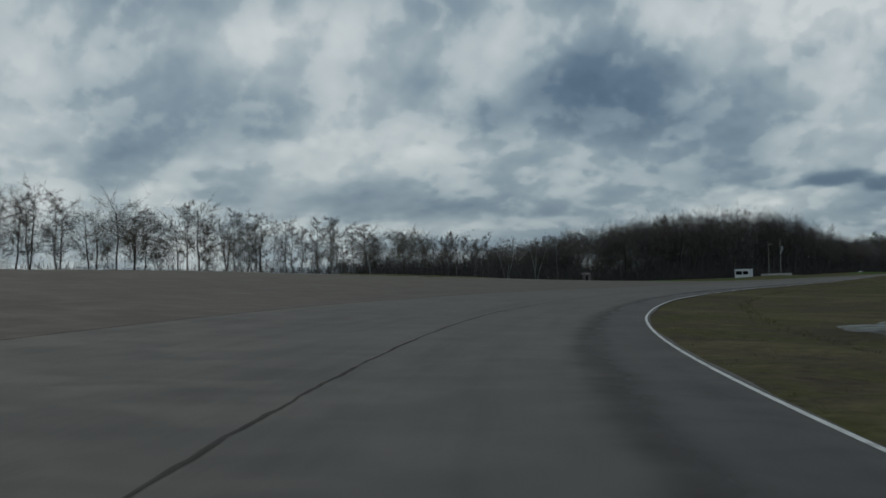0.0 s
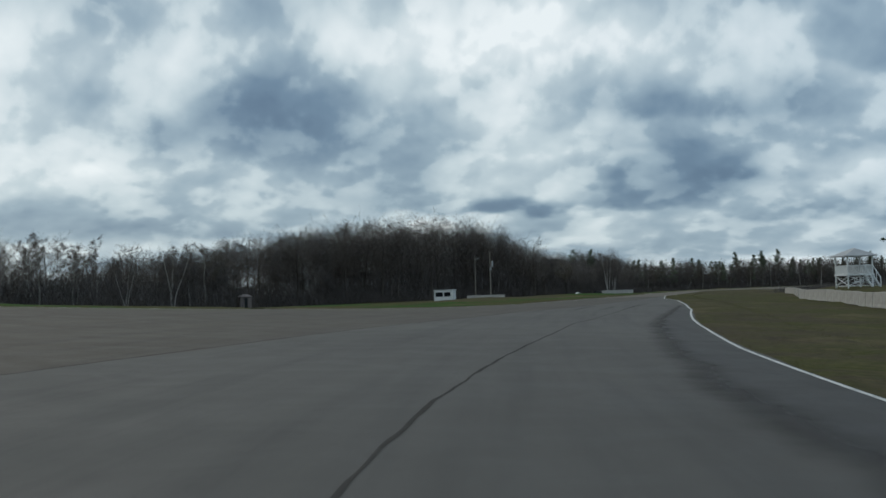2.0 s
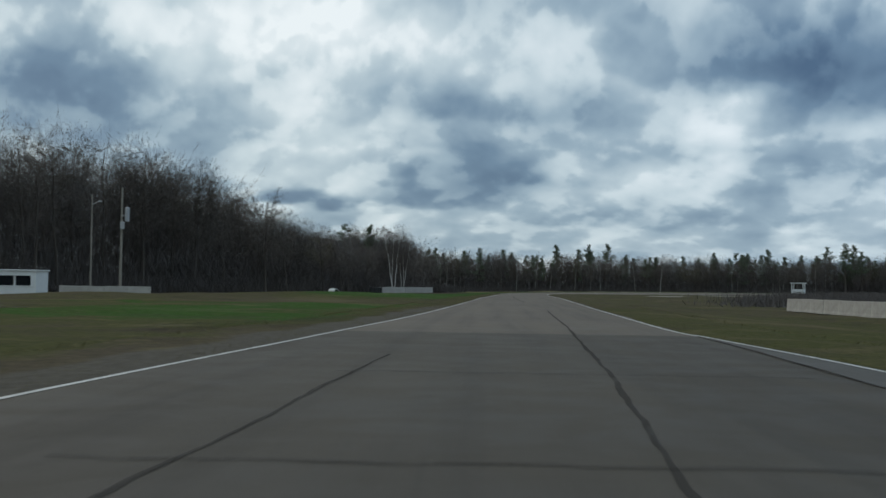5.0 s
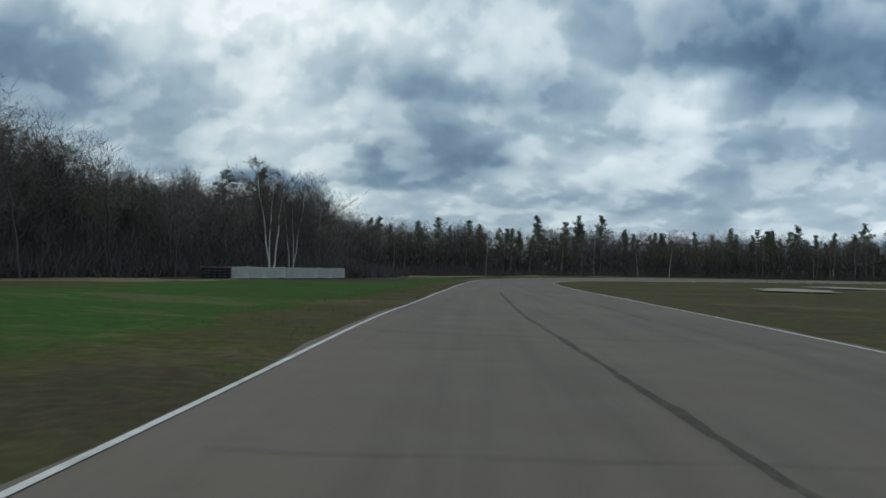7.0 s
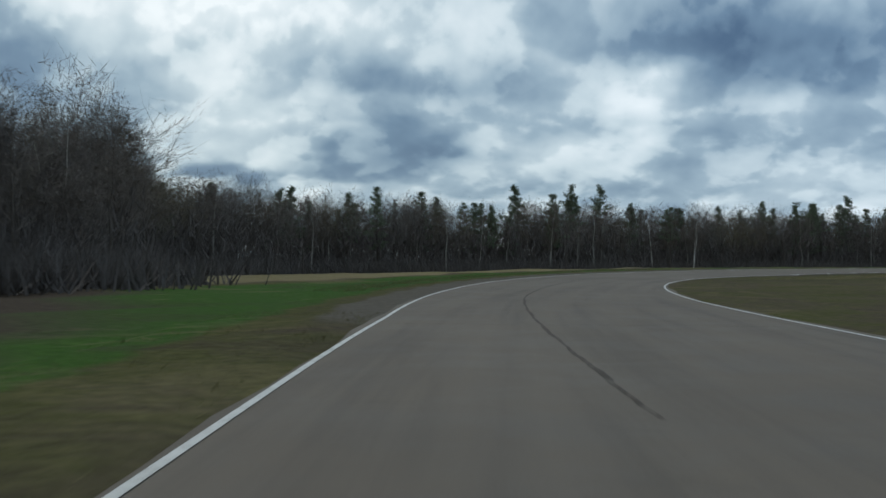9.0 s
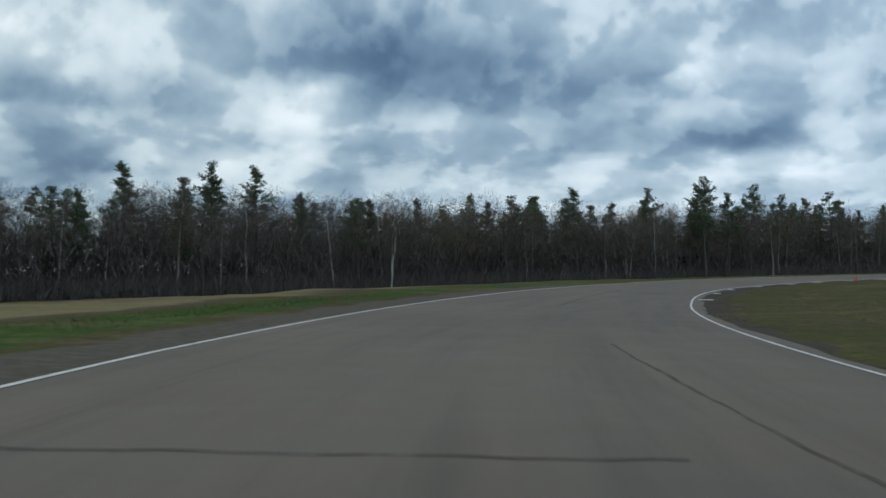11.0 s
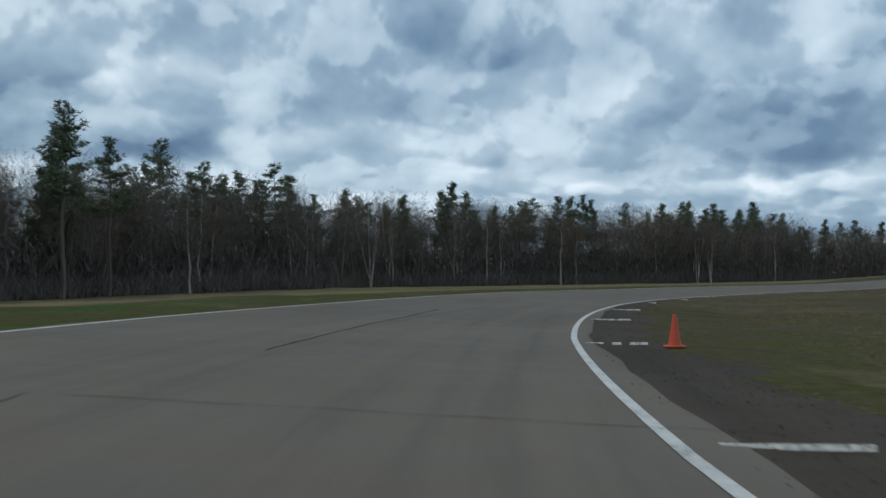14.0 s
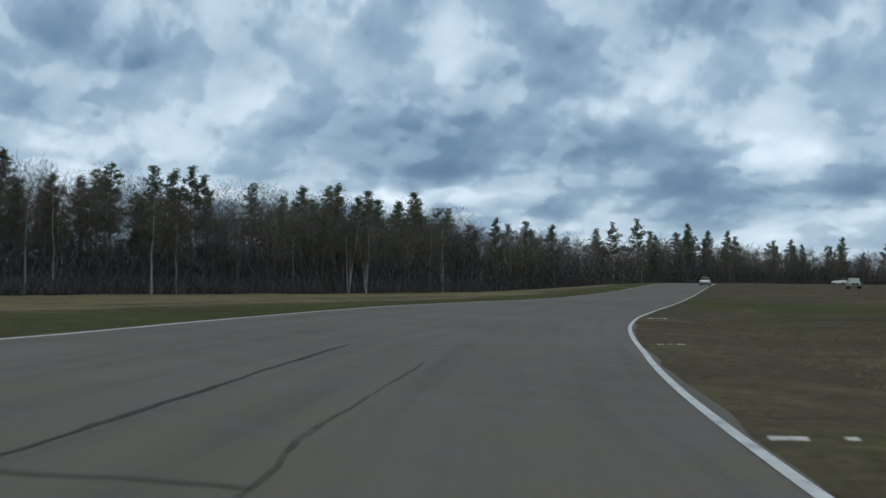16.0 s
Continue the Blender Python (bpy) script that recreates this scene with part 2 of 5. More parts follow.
def leafy(name, colours, rough=0.75):
    """Bark, twigs and needles that differ from tree to tree and within a crown."""
    m, n, bsdf = material(name, rough, spec=0.2)
    rnd = n.node("ShaderNodeObjectInfo").outputs["Random"]
    isl = n.node("ShaderNodeNewGeometry").outputs["Random Per Island"]
    k = n.math("ADD", n.math("MULTIPLY", rnd, 0.6), n.math("MULTIPLY", isl, 0.4))
    stops = [(i / (len(colours) - 1), c) for i, c in enumerate(colours)]
    n.put(bsdf.inputs["Base Color"], n.ramp(k, stops))
    return m


M_TURN = asphalt("asphalt_grey", (0.055, 0.052, 0.048), (0.094, 0.090, 0.083), (0.062, 0.058, 0.054))
M_MAIN = asphalt("asphalt_brown", (0.080, 0.066, 0.052), (0.138, 0.115, 0.091), (0.084, 0.069, 0.052))
M_APRON = asphalt("asphalt_apron", (0.043, 0.036, 0.028), (0.076, 0.065, 0.050), (0.052, 0.043, 0.033))
M_LANE = asphalt("asphalt_dark", (0.037, 0.036, 0.035), (0.062, 0.060, 0.058), (0.046, 0.044, 0.041))


def fade_out(m, full, gone):
    """Lets a thin coat wear away towards the outer side of its strip."""
    n = Net(m.node_tree, fresh=False)
    out = [o for o in n.tree.nodes if o.type == "OUTPUT_MATERIAL"][0]
    bsdf = [o for o in n.tree.nodes if o.type == "BSDF_PRINCIPLED"][0]
    side = n.xyz(n.node("ShaderNodeAttribute", attribute_name="lane").outputs["Vector"])[2]
    torn, _ = n.noise(place(n), 0.5, 5, 0.65)
    k = n.math("MULTIPLY_ADD", n.math("SUBTRACT", torn, 0.5), 0.5, side)
    both = n.node("ShaderNodeMixShader")
    n.put(both.inputs[0], n.range(k, full, gone, 1.0, 0.0))
    n.put(both.inputs[1], n.node("ShaderNodeBsdfTransparent").outputs[0])
    n.put(both.inputs[2], bsdf.outputs[0])
    n.put(out.inputs[0], both.outputs[0])


fade_out(M_LANE, 0.45, 0.95)
M_SHOULDER = asphalt("broken_shoulder", (0.026, 0.020, 0.015), (0.066, 0.052, 0.038), (0.080, 0.061, 0.038), 0.08)


def ragged(name, colour, rough, cover, fine, spec=0.08, top=0.9):
    """A thin coat that is worn through in places: tar, rubber, chipped paint."""
    m, n, bsdf = material(name, rough, spec=spec)
    p = place(n)
    a, _ = n.noise(p, fine, 5, 0.7, distort=0.8)
    b, _ = n.noise(p, fine * 0.12, 4, 0.6)
    k = n.math("ADD", n.math("MULTIPLY", a, 0.6), n.math("MULTIPLY", b, 0.4))
    n.put(bsdf.inputs["Base Color"], n.ramp(a, [(0.3, tuple(c * 0.75 for c in colour)), (0.7, tuple(c * 1.2 for c in colour))]))
    clear = n.node("ShaderNodeBsdfTransparent")
    both = n.node("ShaderNodeMixShader")
    n.put(both.inputs[0], n.range(k, 0.5 - cover, 0.64 - cover, 0.1, top))
    n.put(both.inputs[1], clear.outputs[0])
    n.put(both.inputs[2], bsdf.outputs[0])
    out = [o for o in m.node_tree.nodes if o.type == "OUTPUT_MATERIAL"][0]
    n.put(out.inputs[0], both.outputs[0])
    return m


M_TAR = ragged("tar_seal", (0.050, 0.047, 0.043), 0.95, 0.18, 4.0, top=0.56)
M_JOINT = ragged("joint_seal", (0.048, 0.045, 0.041), 0.95, 0.14, 6.0, top=0.85)
M_FAINT = ragged("faint_joint", (0.055, 0.051, 0.046), 0.95, 0.10, 13.0, top=0.42)
M_CHIP = ragged("chipped_paint", (0.66, 0.66, 0.64), 0.7, 0.13, 9.0, 0.3, 1.0)
M_SKID = ragged("rubber_mark", (0.055, 0.053, 0.050), 0.95, 0.0, 5.0)


def line_paint():
    m, n, bsdf = material("road_paint", 0.6)
    p = place(n)
    wear, _ = n.noise(p, 3.0, 6, 0.7, distort=0.6)
    fine, _ = n.noise(p, 24.0, 4, 0.7)
    k = n.math("ADD", n.math("MULTIPLY", wear, 0.6), n.math("MULTIPLY", fine, 0.4))
    n.put(bsdf.inputs["Base Color"], n.ramp(k, [(0.36, (0.16, 0.155, 0.145)), (0.46, (0.46, 0.46, 0.44)), (0.65, (0.64, 0.64, 0.62))]))
    return m


M_PAINT = line_paint()
M_WHITE = plain("white_paint", (0.66, 0.68, 0.68), 0.55, 0.10, 1.5)
M_ROOF = plain("weathered_roof", (0.36, 0.37, 0.38), 0.7, 0.15, 2.0)
M_CONCRETE = plain("weathered_concrete", (0.36, 0.345, 0.315), 0.9, 0.28, 1.3, relief=0.01)
M_POLE = plain("grey_pole_wood", (0.24, 0.22, 0.19), 0.85, 0.3, 4.0)
M_GLASS = plain("dark_window", (0.012, 0.014, 0.017), 0.08, 0.1, 1.0)
M_RUBBER = plain("black_rubber", (0.02, 0.02, 0.02), 0.7, 0.3, 2.0)
M_ORANGE = plain("cone_orange", (0.46, 0.065, 0.028), 0.5, 0.2, 4.0)
M_METAL = plain("grey_metal", (0.35, 0.36, 0.37), 0.4, 0.15, 2.0, metal=0.8)
M_BARK = leafy("bark", [(0.050, 0.043, 0.037), (0.085, 0.073, 0.063), (0.13, 0.114, 0.10)])
M_PALE_BARK = leafy("pale_bark", [(0.16, 0.15, 0.135), (0.26, 0.25, 0.23), (0.36, 0.345, 0.32)])
M_BIRCH = leafy("birch_bark", [(0.34, 0.33, 0.31), (0.52, 0.50, 0.47)])
M_TWIG = leafy("bare_twigs", [(0.076, 0.064, 0.056), (0.108, 0.092, 0.082), (0.138, 0.119, 0.106), (0.155, 0.141, 0.129)])
M_BUDS = leafy("budding_twigs", [(0.085, 0.072, 0.052), (0.115, 0.10, 0.068), (0.14, 0.125, 0.085)])
M_NEEDLES = leafy("pine_needles", [(0.085, 0.110, 0.072), (0.110, 0.140, 0.092), (0.14, 0.17, 0.115)])
# brush toned below the twigs: shade low in the woods, put into the colour
M_BRUSH = leafy("shaded_dead_brush", [(0.066, 0.059, 0.056), (0.090, 0.081, 0.077), (0.12, 0.108, 0.102)])
M_SAPLING = leafy("sapling_bark", [(0.100, 0.090, 0.085), (0.135, 0.123, 0.117), (0.175, 0.161, 0.152)])
M_BLADES = leafy("grass_blades", [(0.065, 0.070, 0.024), (0.095, 0.094, 0.036), (0.14, 0.122, 0.056)])
M_STRAW = leafy("straw_blades", [(0.12, 0.103, 0.05), (0.17, 0.145, 0.075), (0.25, 0.21, 0.115)])


def grass_material():
    """Spring turf: green where the lush attribute is high, straw and bare brown elsewhere; leaf litter under the woods."""
    m, n, bsdf = material("turf", 0.95, spec=0.05)
    p = place(n)
    lush = n.node("ShaderNodeAttribute", attribute_name="lush").outputs["Fac"]
    litter = n.node("ShaderNodeAttribute", attribute_name="litter").outputs["Fac"]
    broad, _ = n.noise(p, 0.045, 5, 0.6, distort=0.8)
    mid, _ = n.noise(n.vec("MULTIPLY", p, (1.0, 1.0, 1.0)), 0.42, 6, 0.68, distort=0.7)
    fine, _ = n.noise(p, 5.0, 5, 0.7)
    green = n.ramp(fine, [(0.3, (0.017, 0.050, 0.006)), (0.7, (0.042, 0.100, 0.014))])
    dry = n.ramp(n.math("ADD", n.math("MULTIPLY", fine, 0.5), n.math("MULTIPLY", mid, 0.5)),
                 [(0.30, (0.034, 0.027, 0.018)), (0.50, (0.074, 0.060, 0.039)), (0.68, (0.135, 0.112, 0.072))])
    olive = n.ramp(fine, [(0.3, (0.034, 0.036, 0.011)), (0.7, (0.084, 0.084, 0.028))])
    k = n.math("ADD", lush, n.math("MULTIPLY", n.math("SUBTRACT", mid, 0.5), 1.35))
    k = n.math("ADD", k, n.math("MULTIPLY", n.math("SUBTRACT", broad, 0.5), 0.7))
    col = n.mix(n.range(k, 0.02, 0.40), dry, olive)
    col = n.mix(n.range(k, 0.50, 0.85), col, green)
    patch, _ = n.noise(n.vec("ADD", p, (31.0, 17.0, 0.0)), 0.8, 6, 0.7, distort=1.0)
    col = n.mix(n.range(patch, 0.55, 0.68, 0.0, 0.5), col, (0.046, 0.038, 0.025))
    col = n.mix(n.range(patch, 0.42, 0.32, 0.0, 0.45), col, (0.15, 0.128, 0.066))
    clump, _ = n.noise(n.vec("ADD", p, (7.0, -23.0, 0.0)), 0.10, 8, 0.66, distort=0.9)
    col = n.mix(n.range(clump, 0.54, 0.64, 0.0, 0.5), col, n.ramp(fine, [(0.3, (0.026, 0.021, 0.013)), (0.7, (0.060, 0.049, 0.030))]))
    col = n.mix(n.range(clump, 0.46, 0.38, 0.0, 0.5), col, n.ramp(fine, [(0.3, (0.075, 0.063, 0.032)), (0.7, (0.165, 0.14, 0.075))]))
    straw = n.ramp(n.math("ADD", n.math("MULTIPLY", fine, 0.5), n.math("MULTIPLY", mid, 0.5)), [(0.3, (0.09, 0.075, 0.038)), (0.7, (0.23, 0.195, 0.105))])
    col = n.mix(n.range(k, -0.05, -0.35), col, straw)
    grit = n.ramp(fine, [(0.3, (0.066, 0.059, 0.048)), (0.7, (0.118, 0.107, 0.089))])
    gravelly = n.node("ShaderNodeAttribute", attribute_name="grit").outputs["Fac"]
    col = n.mix(n.range(n.math("MULTIPLY_ADD", n.math("SUBTRACT", mid, 0.5), 0.9, gravelly), 0.35, 0.65), col, grit)
    col = n.mix(litter, col, n.ramp(fine, [(0.3, (0.028, 0.022, 0.017)), (0.7, (0.07, 0.055, 0.04))]))
    n.put(bsdf.inputs["Base Color"], col)
    bump(n, bsdf, fine, 0.9, 0.06)
    return m


M_TURF = grass_material()

# ------------------------------------------------------------ plan of the circuit
# Places are given by a station (one unit per second of driving) along the racing line and an offset to its left in metres.
LINE = [(14.95, -77.32), (6.38, -52.33), (1.36, -26.39), (0.0, 0.0), (2.45, 27.65), (9.43, 57.4), (20.74, 88.92), (35.56, 122.19),
        (52.66, 156.37), (70.98, 190.59), (89.64, 224.04), (107.6, 256.15), (125.06, 286.5), (143.38, 314.06), (164.64, 337.7),
        (189.2, 356.97), (216.63, 371.88), (246.63, 382.31), (278.5, 388.44), (311.76, 389.59), (345.23, 385.85),
        (378.16, 378.72), (410.7, 369.96), (443.17, 360.96), (475.65, 351.95), (508.2, 342.9), (540.6, 333.6)]


def spline(u, knots, values):
    """Cubic through evenly spaced knots."""
    h = knots[1] - knots[0]
    m = np.gradient(values, h)
    k = np.clip(((u - knots[0]) / h).astype(int), 0, len(knots) - 2)
    w = (u - knots[k]) / h
    return ((2 * w**3 - 3 * w**2 + 1) * values[k] + (w**3 - 2 * w**2 + w) * h * m[k]
            + (-2 * w**3 + 3 * w**2) * values[k + 1] + (w**3 - w**2) * h * m[k + 1])


knots = np.arange(-3, len(LINE) - 3, dtype=float)
ST = np.arange(-3, knots[-1] + 1e-6, 0.05)
LX, LY = (spline(ST, knots, np.array(v)) for v in zip(*LINE))
TX, TY = np.gradient(LX, 0.05), np.gradient(LY, 0.05)
PACE = np.hypot(TX, TY)
TX, TY = TX / PACE, TY / PACE


def world_xy(t, d):
    t, d = np.asarray(t, float), np.asarray(d, float)
    x, y, a, b = (np.interp(t, ST, v) for v in (LX, LY, TX, TY))
    return x - b * d, y + a * d


def station(x, y):
    """Station and offset of places."""
    x, y = np.atleast_1d(np.asarray(x, float)), np.atleast_1d(np.asarray(y, float))
    t, d = np.empty(len(x)), np.empty(len(x))
    for i in range(0, len(x), 4000):
        s = slice(i, i + 4000)
        k = np.argmin((LX[None] - x[s, None])**2 + (LY[None] - y[s, None])**2, 1)
        dx, dy = x[s] - LX[k], y[s] - LY[k]
        t[s] = ST[k] + (dx * TX[k] + dy * TY[k]) / PACE[k]
        d[s] = -dx * TY[k] + dy * TX[k]
    return t, d


def smooth(v, a, b):
    w = np.clip((v - a) / (b - a), 0, 1)
    return w * w * (3 - 2 * w)


# offsets of the edge lines, the seam between the pavements and the dark inner lane
RIGHT = [(-3, -2.1), (0.2, -2.1), (1.0, -2.2), (1.7, -2.5), (2.1, -3.0), (2.6, -3.8), (2.9, -4.5), (3.15, -5.0), (3.6, -6.0), (4.0, -6.3),
         (4.4, -6.1), (4.8, -5.0), (5.1, -4.75), (5.4, -4.5), (5.67, -4.05), (6.1, -4.35), (7.2, -4.9), (7.7, -5.2), (8.4, -5.16), (8.85, -4.97), (9.3, -4.72),
         (10.2, -4.15), (10.89, -3.84), (11.2, -3.66), (11.65, -3.45), (12.3, -3.18), (12.5, -2.96), (12.7, -2.7), (13.2, -2.05), (13.67, -1.68), (13.94, -1.42), (14.2, -1.12), (14.6, -0.93),
         (15.2, -0.94), (15.5, -0.96), (15.8, -1.2), (16.17, -1.68), (16.36, -1.88), (16.62, -2.18), (17.2, -2.48), (18, -2.6), (23, -3.0)]
LEFT = [(-3, 70), (0, 66.8), (1, 44.7), (2, 29.1), (3, 17.8), (3.5, 13.2), (4.0, 9.2), (4.2, 7.4), (4.37, 5.9), (4.55, 4.9), (4.95, 4.0), (5.23, 3.63), (5.33, 3.42), (5.47, 3.1),
        (5.6, 2.86), (5.81, 2.46), (6.06, 2.12), (6.3, 2.0), (7.65, 1.62), (8.15, 1.48), (8.5, 1.26), (9.0, 1.3), (9.55, 1.75), (9.92, 2.3), (10.5, 3.15), (10.76, 3.37), (11.05, 3.55), (11.4, 3.8),
        (12.3, 3.93), (12.55, 4.05), (12.8, 4.28), (13.3, 4.78), (13.95, 5.62), (14.25, 5.88), (14.6, 5.98), (15.0, 5.9), (15.5, 6.15), (15.85, 6.25), (16.2, 5.9), (16.45, 5.72), (16.8, 6.0), (17.4, 6.5), (18, 6.7), (23, 7.0)]
SEAM = [(-3, 6.3), (0.5, 6.4), (1.2, 6.5), (1.9, 6.2), (2.2, 5.5), (2.8, 3.9), (3.17, 2.5), (3.56, 1.2), (3.75, 0.2), (4.05, -0.9), (4.25, -1.65), (5.0, -3.45), (5.6, -4.2)]
LANE = [(-3, -0.7), (0.5, -0.8), (1.7, -1.3), (2.3, -1.95), (3.0, -3.4), (3.6, -5.2), (3.9, -6.1)]
BANK = [(-3, 2.2), (0, 2.2), (1, 2.6), (2, 2.3), (3, 2.0), (3.5, 1.4), (4, 0.7), (4.5, 0.0)]       # degrees of superelevation
RISE = [(-3, 0.088), (2, 0.085), (3, 0.07), (3.6, 0.045), (4.2, 0.01), (4.6, 0.0)]                 # steeper apron outside the seam


CAMBER = [(9.5, 0), (10.5, 0.7), (11.5, 1.7), (12.5, 2.9), (18.0, 2.9), (20.0, 1.0), (22.0, 0)]      # degrees, second bend


def along(table, t):
    a, b = zip(*table)
    return np.interp(t, a, b)


def height(x, y):
    """Lie of the land."""
    t, d = station(x, y)
    x, y = np.atleast_1d(np.asarray(x, float)), np.atleast_1d(np.asarray(y, float))
    b = np.tan(np.radians(along(BANK, t)))
    z = b * np.clip(d, -22, 6.5) + along(RISE, t) * (lambda e: np.where(e < 3, e * e / 6, e - 1.5))(np.clip(d - 5.0, 0, 21.5))
    z = np.where(d > 0, z * (1 - smooth(d, 34, 90)), z * (1 - smooth(-d, 22, 60)))
    z = z + 3.4 * smooth(x, 375, 590) * (1 - 0.7 * smooth(d, 8, 40)) - 0.9 * smooth(d, 14, 60) * smooth(t, 7.5, 9) * (1 - smooth(x, 300, 400))
    z = z + np.tan(np.radians(along(CAMBER, t))) * np.where(d > 0, np.clip(d, 0, 8) * (1 - smooth(d, 8.5, 24)), np.clip(d, -5, 0) * (1 - smooth(-d, 5.5, 20)))
    z = z - 0.6 * np.exp(-((x - 25)**2 / 900 + (y - 245)**2 / 500))
    z = z + 0.35 * np.exp(-((x - 66)**2 + (y - 236)**2) / 60) + 0.45 * np.exp(-((x - 86)**2 + (y - 248)**2) / 90)
    infield = smooth(t, 3.2, 4.4) * (1 - smooth(t, 7.4, 8.6)) * (1 - smooth(-d, 60, 90))
    z = z - 0.38 * smooth(-d, 7, 15) * infield + 0.85 * smooth(-d, 20, 24) * infield * (1 - smooth(t, 6.4, 7.2)) * (1 - smooth(-d, 36, 50))
    return z


def height1(x, y):
    return float(height(x, y)[0])


def mesh_from(name, verts, faces, mat=None, smooth_shade=False):
    me = bpy.data.meshes.new(name)
    me.from_pydata([tuple(map(float, v)) for v in verts], [], [tuple(map(int, f)) for f in faces])
    if mat:
        me.materials.append(mat)
    if smooth_shade:
        me.polygons.foreach_set("use_smooth", [True] * len(me.polygons))
    me.update()
    return me


def tri_mesh(name, corners, mat, smooth_shade=False):
    """Loose triangles from an (n, 3, 3) array."""
    corners = np.asarray(corners, np.float32)
    n = len(corners)
    me = bpy.data.meshes.new(name)
    me.vertices.add(3 * n)
    me.vertices.foreach_set("co", corners.reshape(-1))
    me.loops.add(3 * n)
    me.loops.foreach_set("vertex_index", np.arange(3 * n, dtype=np.int32))
    me.polygons.add(n)
    me.polygons.foreach_set("loop_start", np.arange(0, 3 * n, 3, dtype=np.int32))
    me.polygons.foreach_set("loop_total", np.full(n, 3, np.int32))
    me.materials.append(mat)
    me.update(calc_edges=True)
    return me


def part(name, bm, mat, parent=None, label=""):
    """One mesh object from a bmesh, under a thing or a part."""
    me = bpy.data.meshes.new(name)
    bmesh.ops.recalc_face_normals(bm, faces=bm.faces)
    bm.to_mesh(me)
    bm.free()
    me.materials.append(mat)
    ob = new(name, me)
    if parent is not None:
        ob.parent = parent
    return tagged(ob, label=label)


# ------------------------------------------------------------ ground


def lushness(x, y, t, d):
    """How green the turf is at a place."""
    right = d < along(RIGHT, t)
    green = 0.30 + 0 * x
    gap = d - along(LEFT, t)
    left_band = smooth(gap, 1.3, 2.6) * (1 - smooth(gap - np.interp(t, [8, 9.5, 10.5, 11.6], [14, 12, 6.0, 4.0]), -1.5, 1.5)) * smooth(t, 7.0, 7.7) * (1 - 0.45 * smooth(t, 11.6, 12.6)) * (1 - smooth(t, 15.0, 16.5))
    green = np.where(~right, 0.22 + 1.15 * left_band, green)
    green = np.where(~right & (t < 6.6), 0.58 - 0.40 * (1 - smooth(gap, 0.8, 2.6)) + 0.30 * np.sin(x * 0.21 + 1.3 * np.sin(y * 0.17)), green)
    green = np.where(~right & (t > 8.6) & (t <= 12.2) & (gap > np.interp(t, [8, 9.5, 10.5, 11.6], [16, 13, 7.0, 5.0])), -0.42, green)
    green = np.where(~right & (t > 12), 0.42 + 0.75 * left_band - 0.66 * smooth(gap, 4.5, 7.0), green)
    green = np.where(right & (t < 4.5), 0.21, green)
    green = np.where(right & (t > 6.5), 0.20, green)
    green = np.where(right & (t > 11) & (t < 15.4), 0.27, green)
    green = np.where(right & (t >= 15.4), 0.04, green)
    return green + 0.5 * np.exp(-((x - 400)**2 / 700 + (y - 362)**2 / 60))


def gravelly(t, d):
    """How much gravel lies among the turf beside the outer line."""
    gap = d - along(LEFT, t)
    return (1 - smooth(gap, 0.7, 1.6)) * (gap > -3) * (smooth(t, 9.3, 9.7) * (1 - smooth(t, 12.6, 13.6)) + 0.75 * smooth(t, 4.0, 4.4) * (1 - smooth(t, 6.0, 7.0)))


def build_ground():
    gx = np.concatenate([[-3800, -1800, -900, -500, -300, -200], np.arange(-140, 640, 2.5), [680, 740, 850, 1100, 1600, 2600, 4000]])
    gy = np.concatenate([[-3500, -1500, -700, -350, -180], np.arange(-100, 520, 2.5), [550, 600, 700, 900, 1300, 2200, 4000]])
    xx, yy = np.meshgrid(gx, gy)
    x, y = xx.ravel(), yy.ravel()
    t, d = station(x, y)
    z = height(x, y)
    on = smooth(d, along(RIGHT, t) - 2.6, along(RIGHT, t) - 0.6) * (1 - smooth(d, along(LEFT, t) + 0.6, along(LEFT, t) + 2.6))
    on = on * ((t > -3.2) & (t < 23.4))
    rough = np.array([noise.noise((a * 0.16, b * 0.16, 0)) + 0.6 * noise.noise((a * 0.5, b * 0.5, 4)) for a, b in zip(x, y)])
    off = np.clip(np.maximum(d - along(LEFT, t), along(RIGHT, t) - d) / 6, 0, 1)
    z = z + rough * 0.14 * off - 0.16 * on - 0.05
    me = bpy.data.meshes.new("ground")
    w = len(gx)
    ids = np.arange(len(x)).reshape(len(gy), w)
    faces = np.stack([ids[:-1, :-1], ids[:-1, 1:], ids[1:, 1:], ids[1:, :-1]], -1).reshape(-1, 4)
    me.from_pydata(np.stack([x, y, z], -1).tolist(), [], faces.tolist())
    me.polygons.foreach_set("use_smooth", [True] * len(me.polygons))
    me.materials.append(M_TURF)
    green = lushness(x, y, t, d)
    attr = me.attributes.new("lush", "FLOAT", "POINT")
    attr.data.foreach_set("value", green.astype(np.float32))
    attr = me.attributes.new("grit", "FLOAT", "POINT")
    attr.data.foreach_set("value", gravelly(t, d).astype(np.float32))
    wood = np.zeros(len(x))
    for edge in (WOOD_WEST, WOOD_HILL, WOOD_NORTH):
        wood = np.maximum(wood, smooth(behind(edge, x, y), -1.0, 2.0))
    attr = me.attributes.new("litter", "FLOAT", "POINT")
    attr.data.foreach_set("value", wood.astype(np.float32))
    me.update()
    tagged(new("ground", me), "rough spring turf, straw coloured and green in patches", "ground", kind="structure")


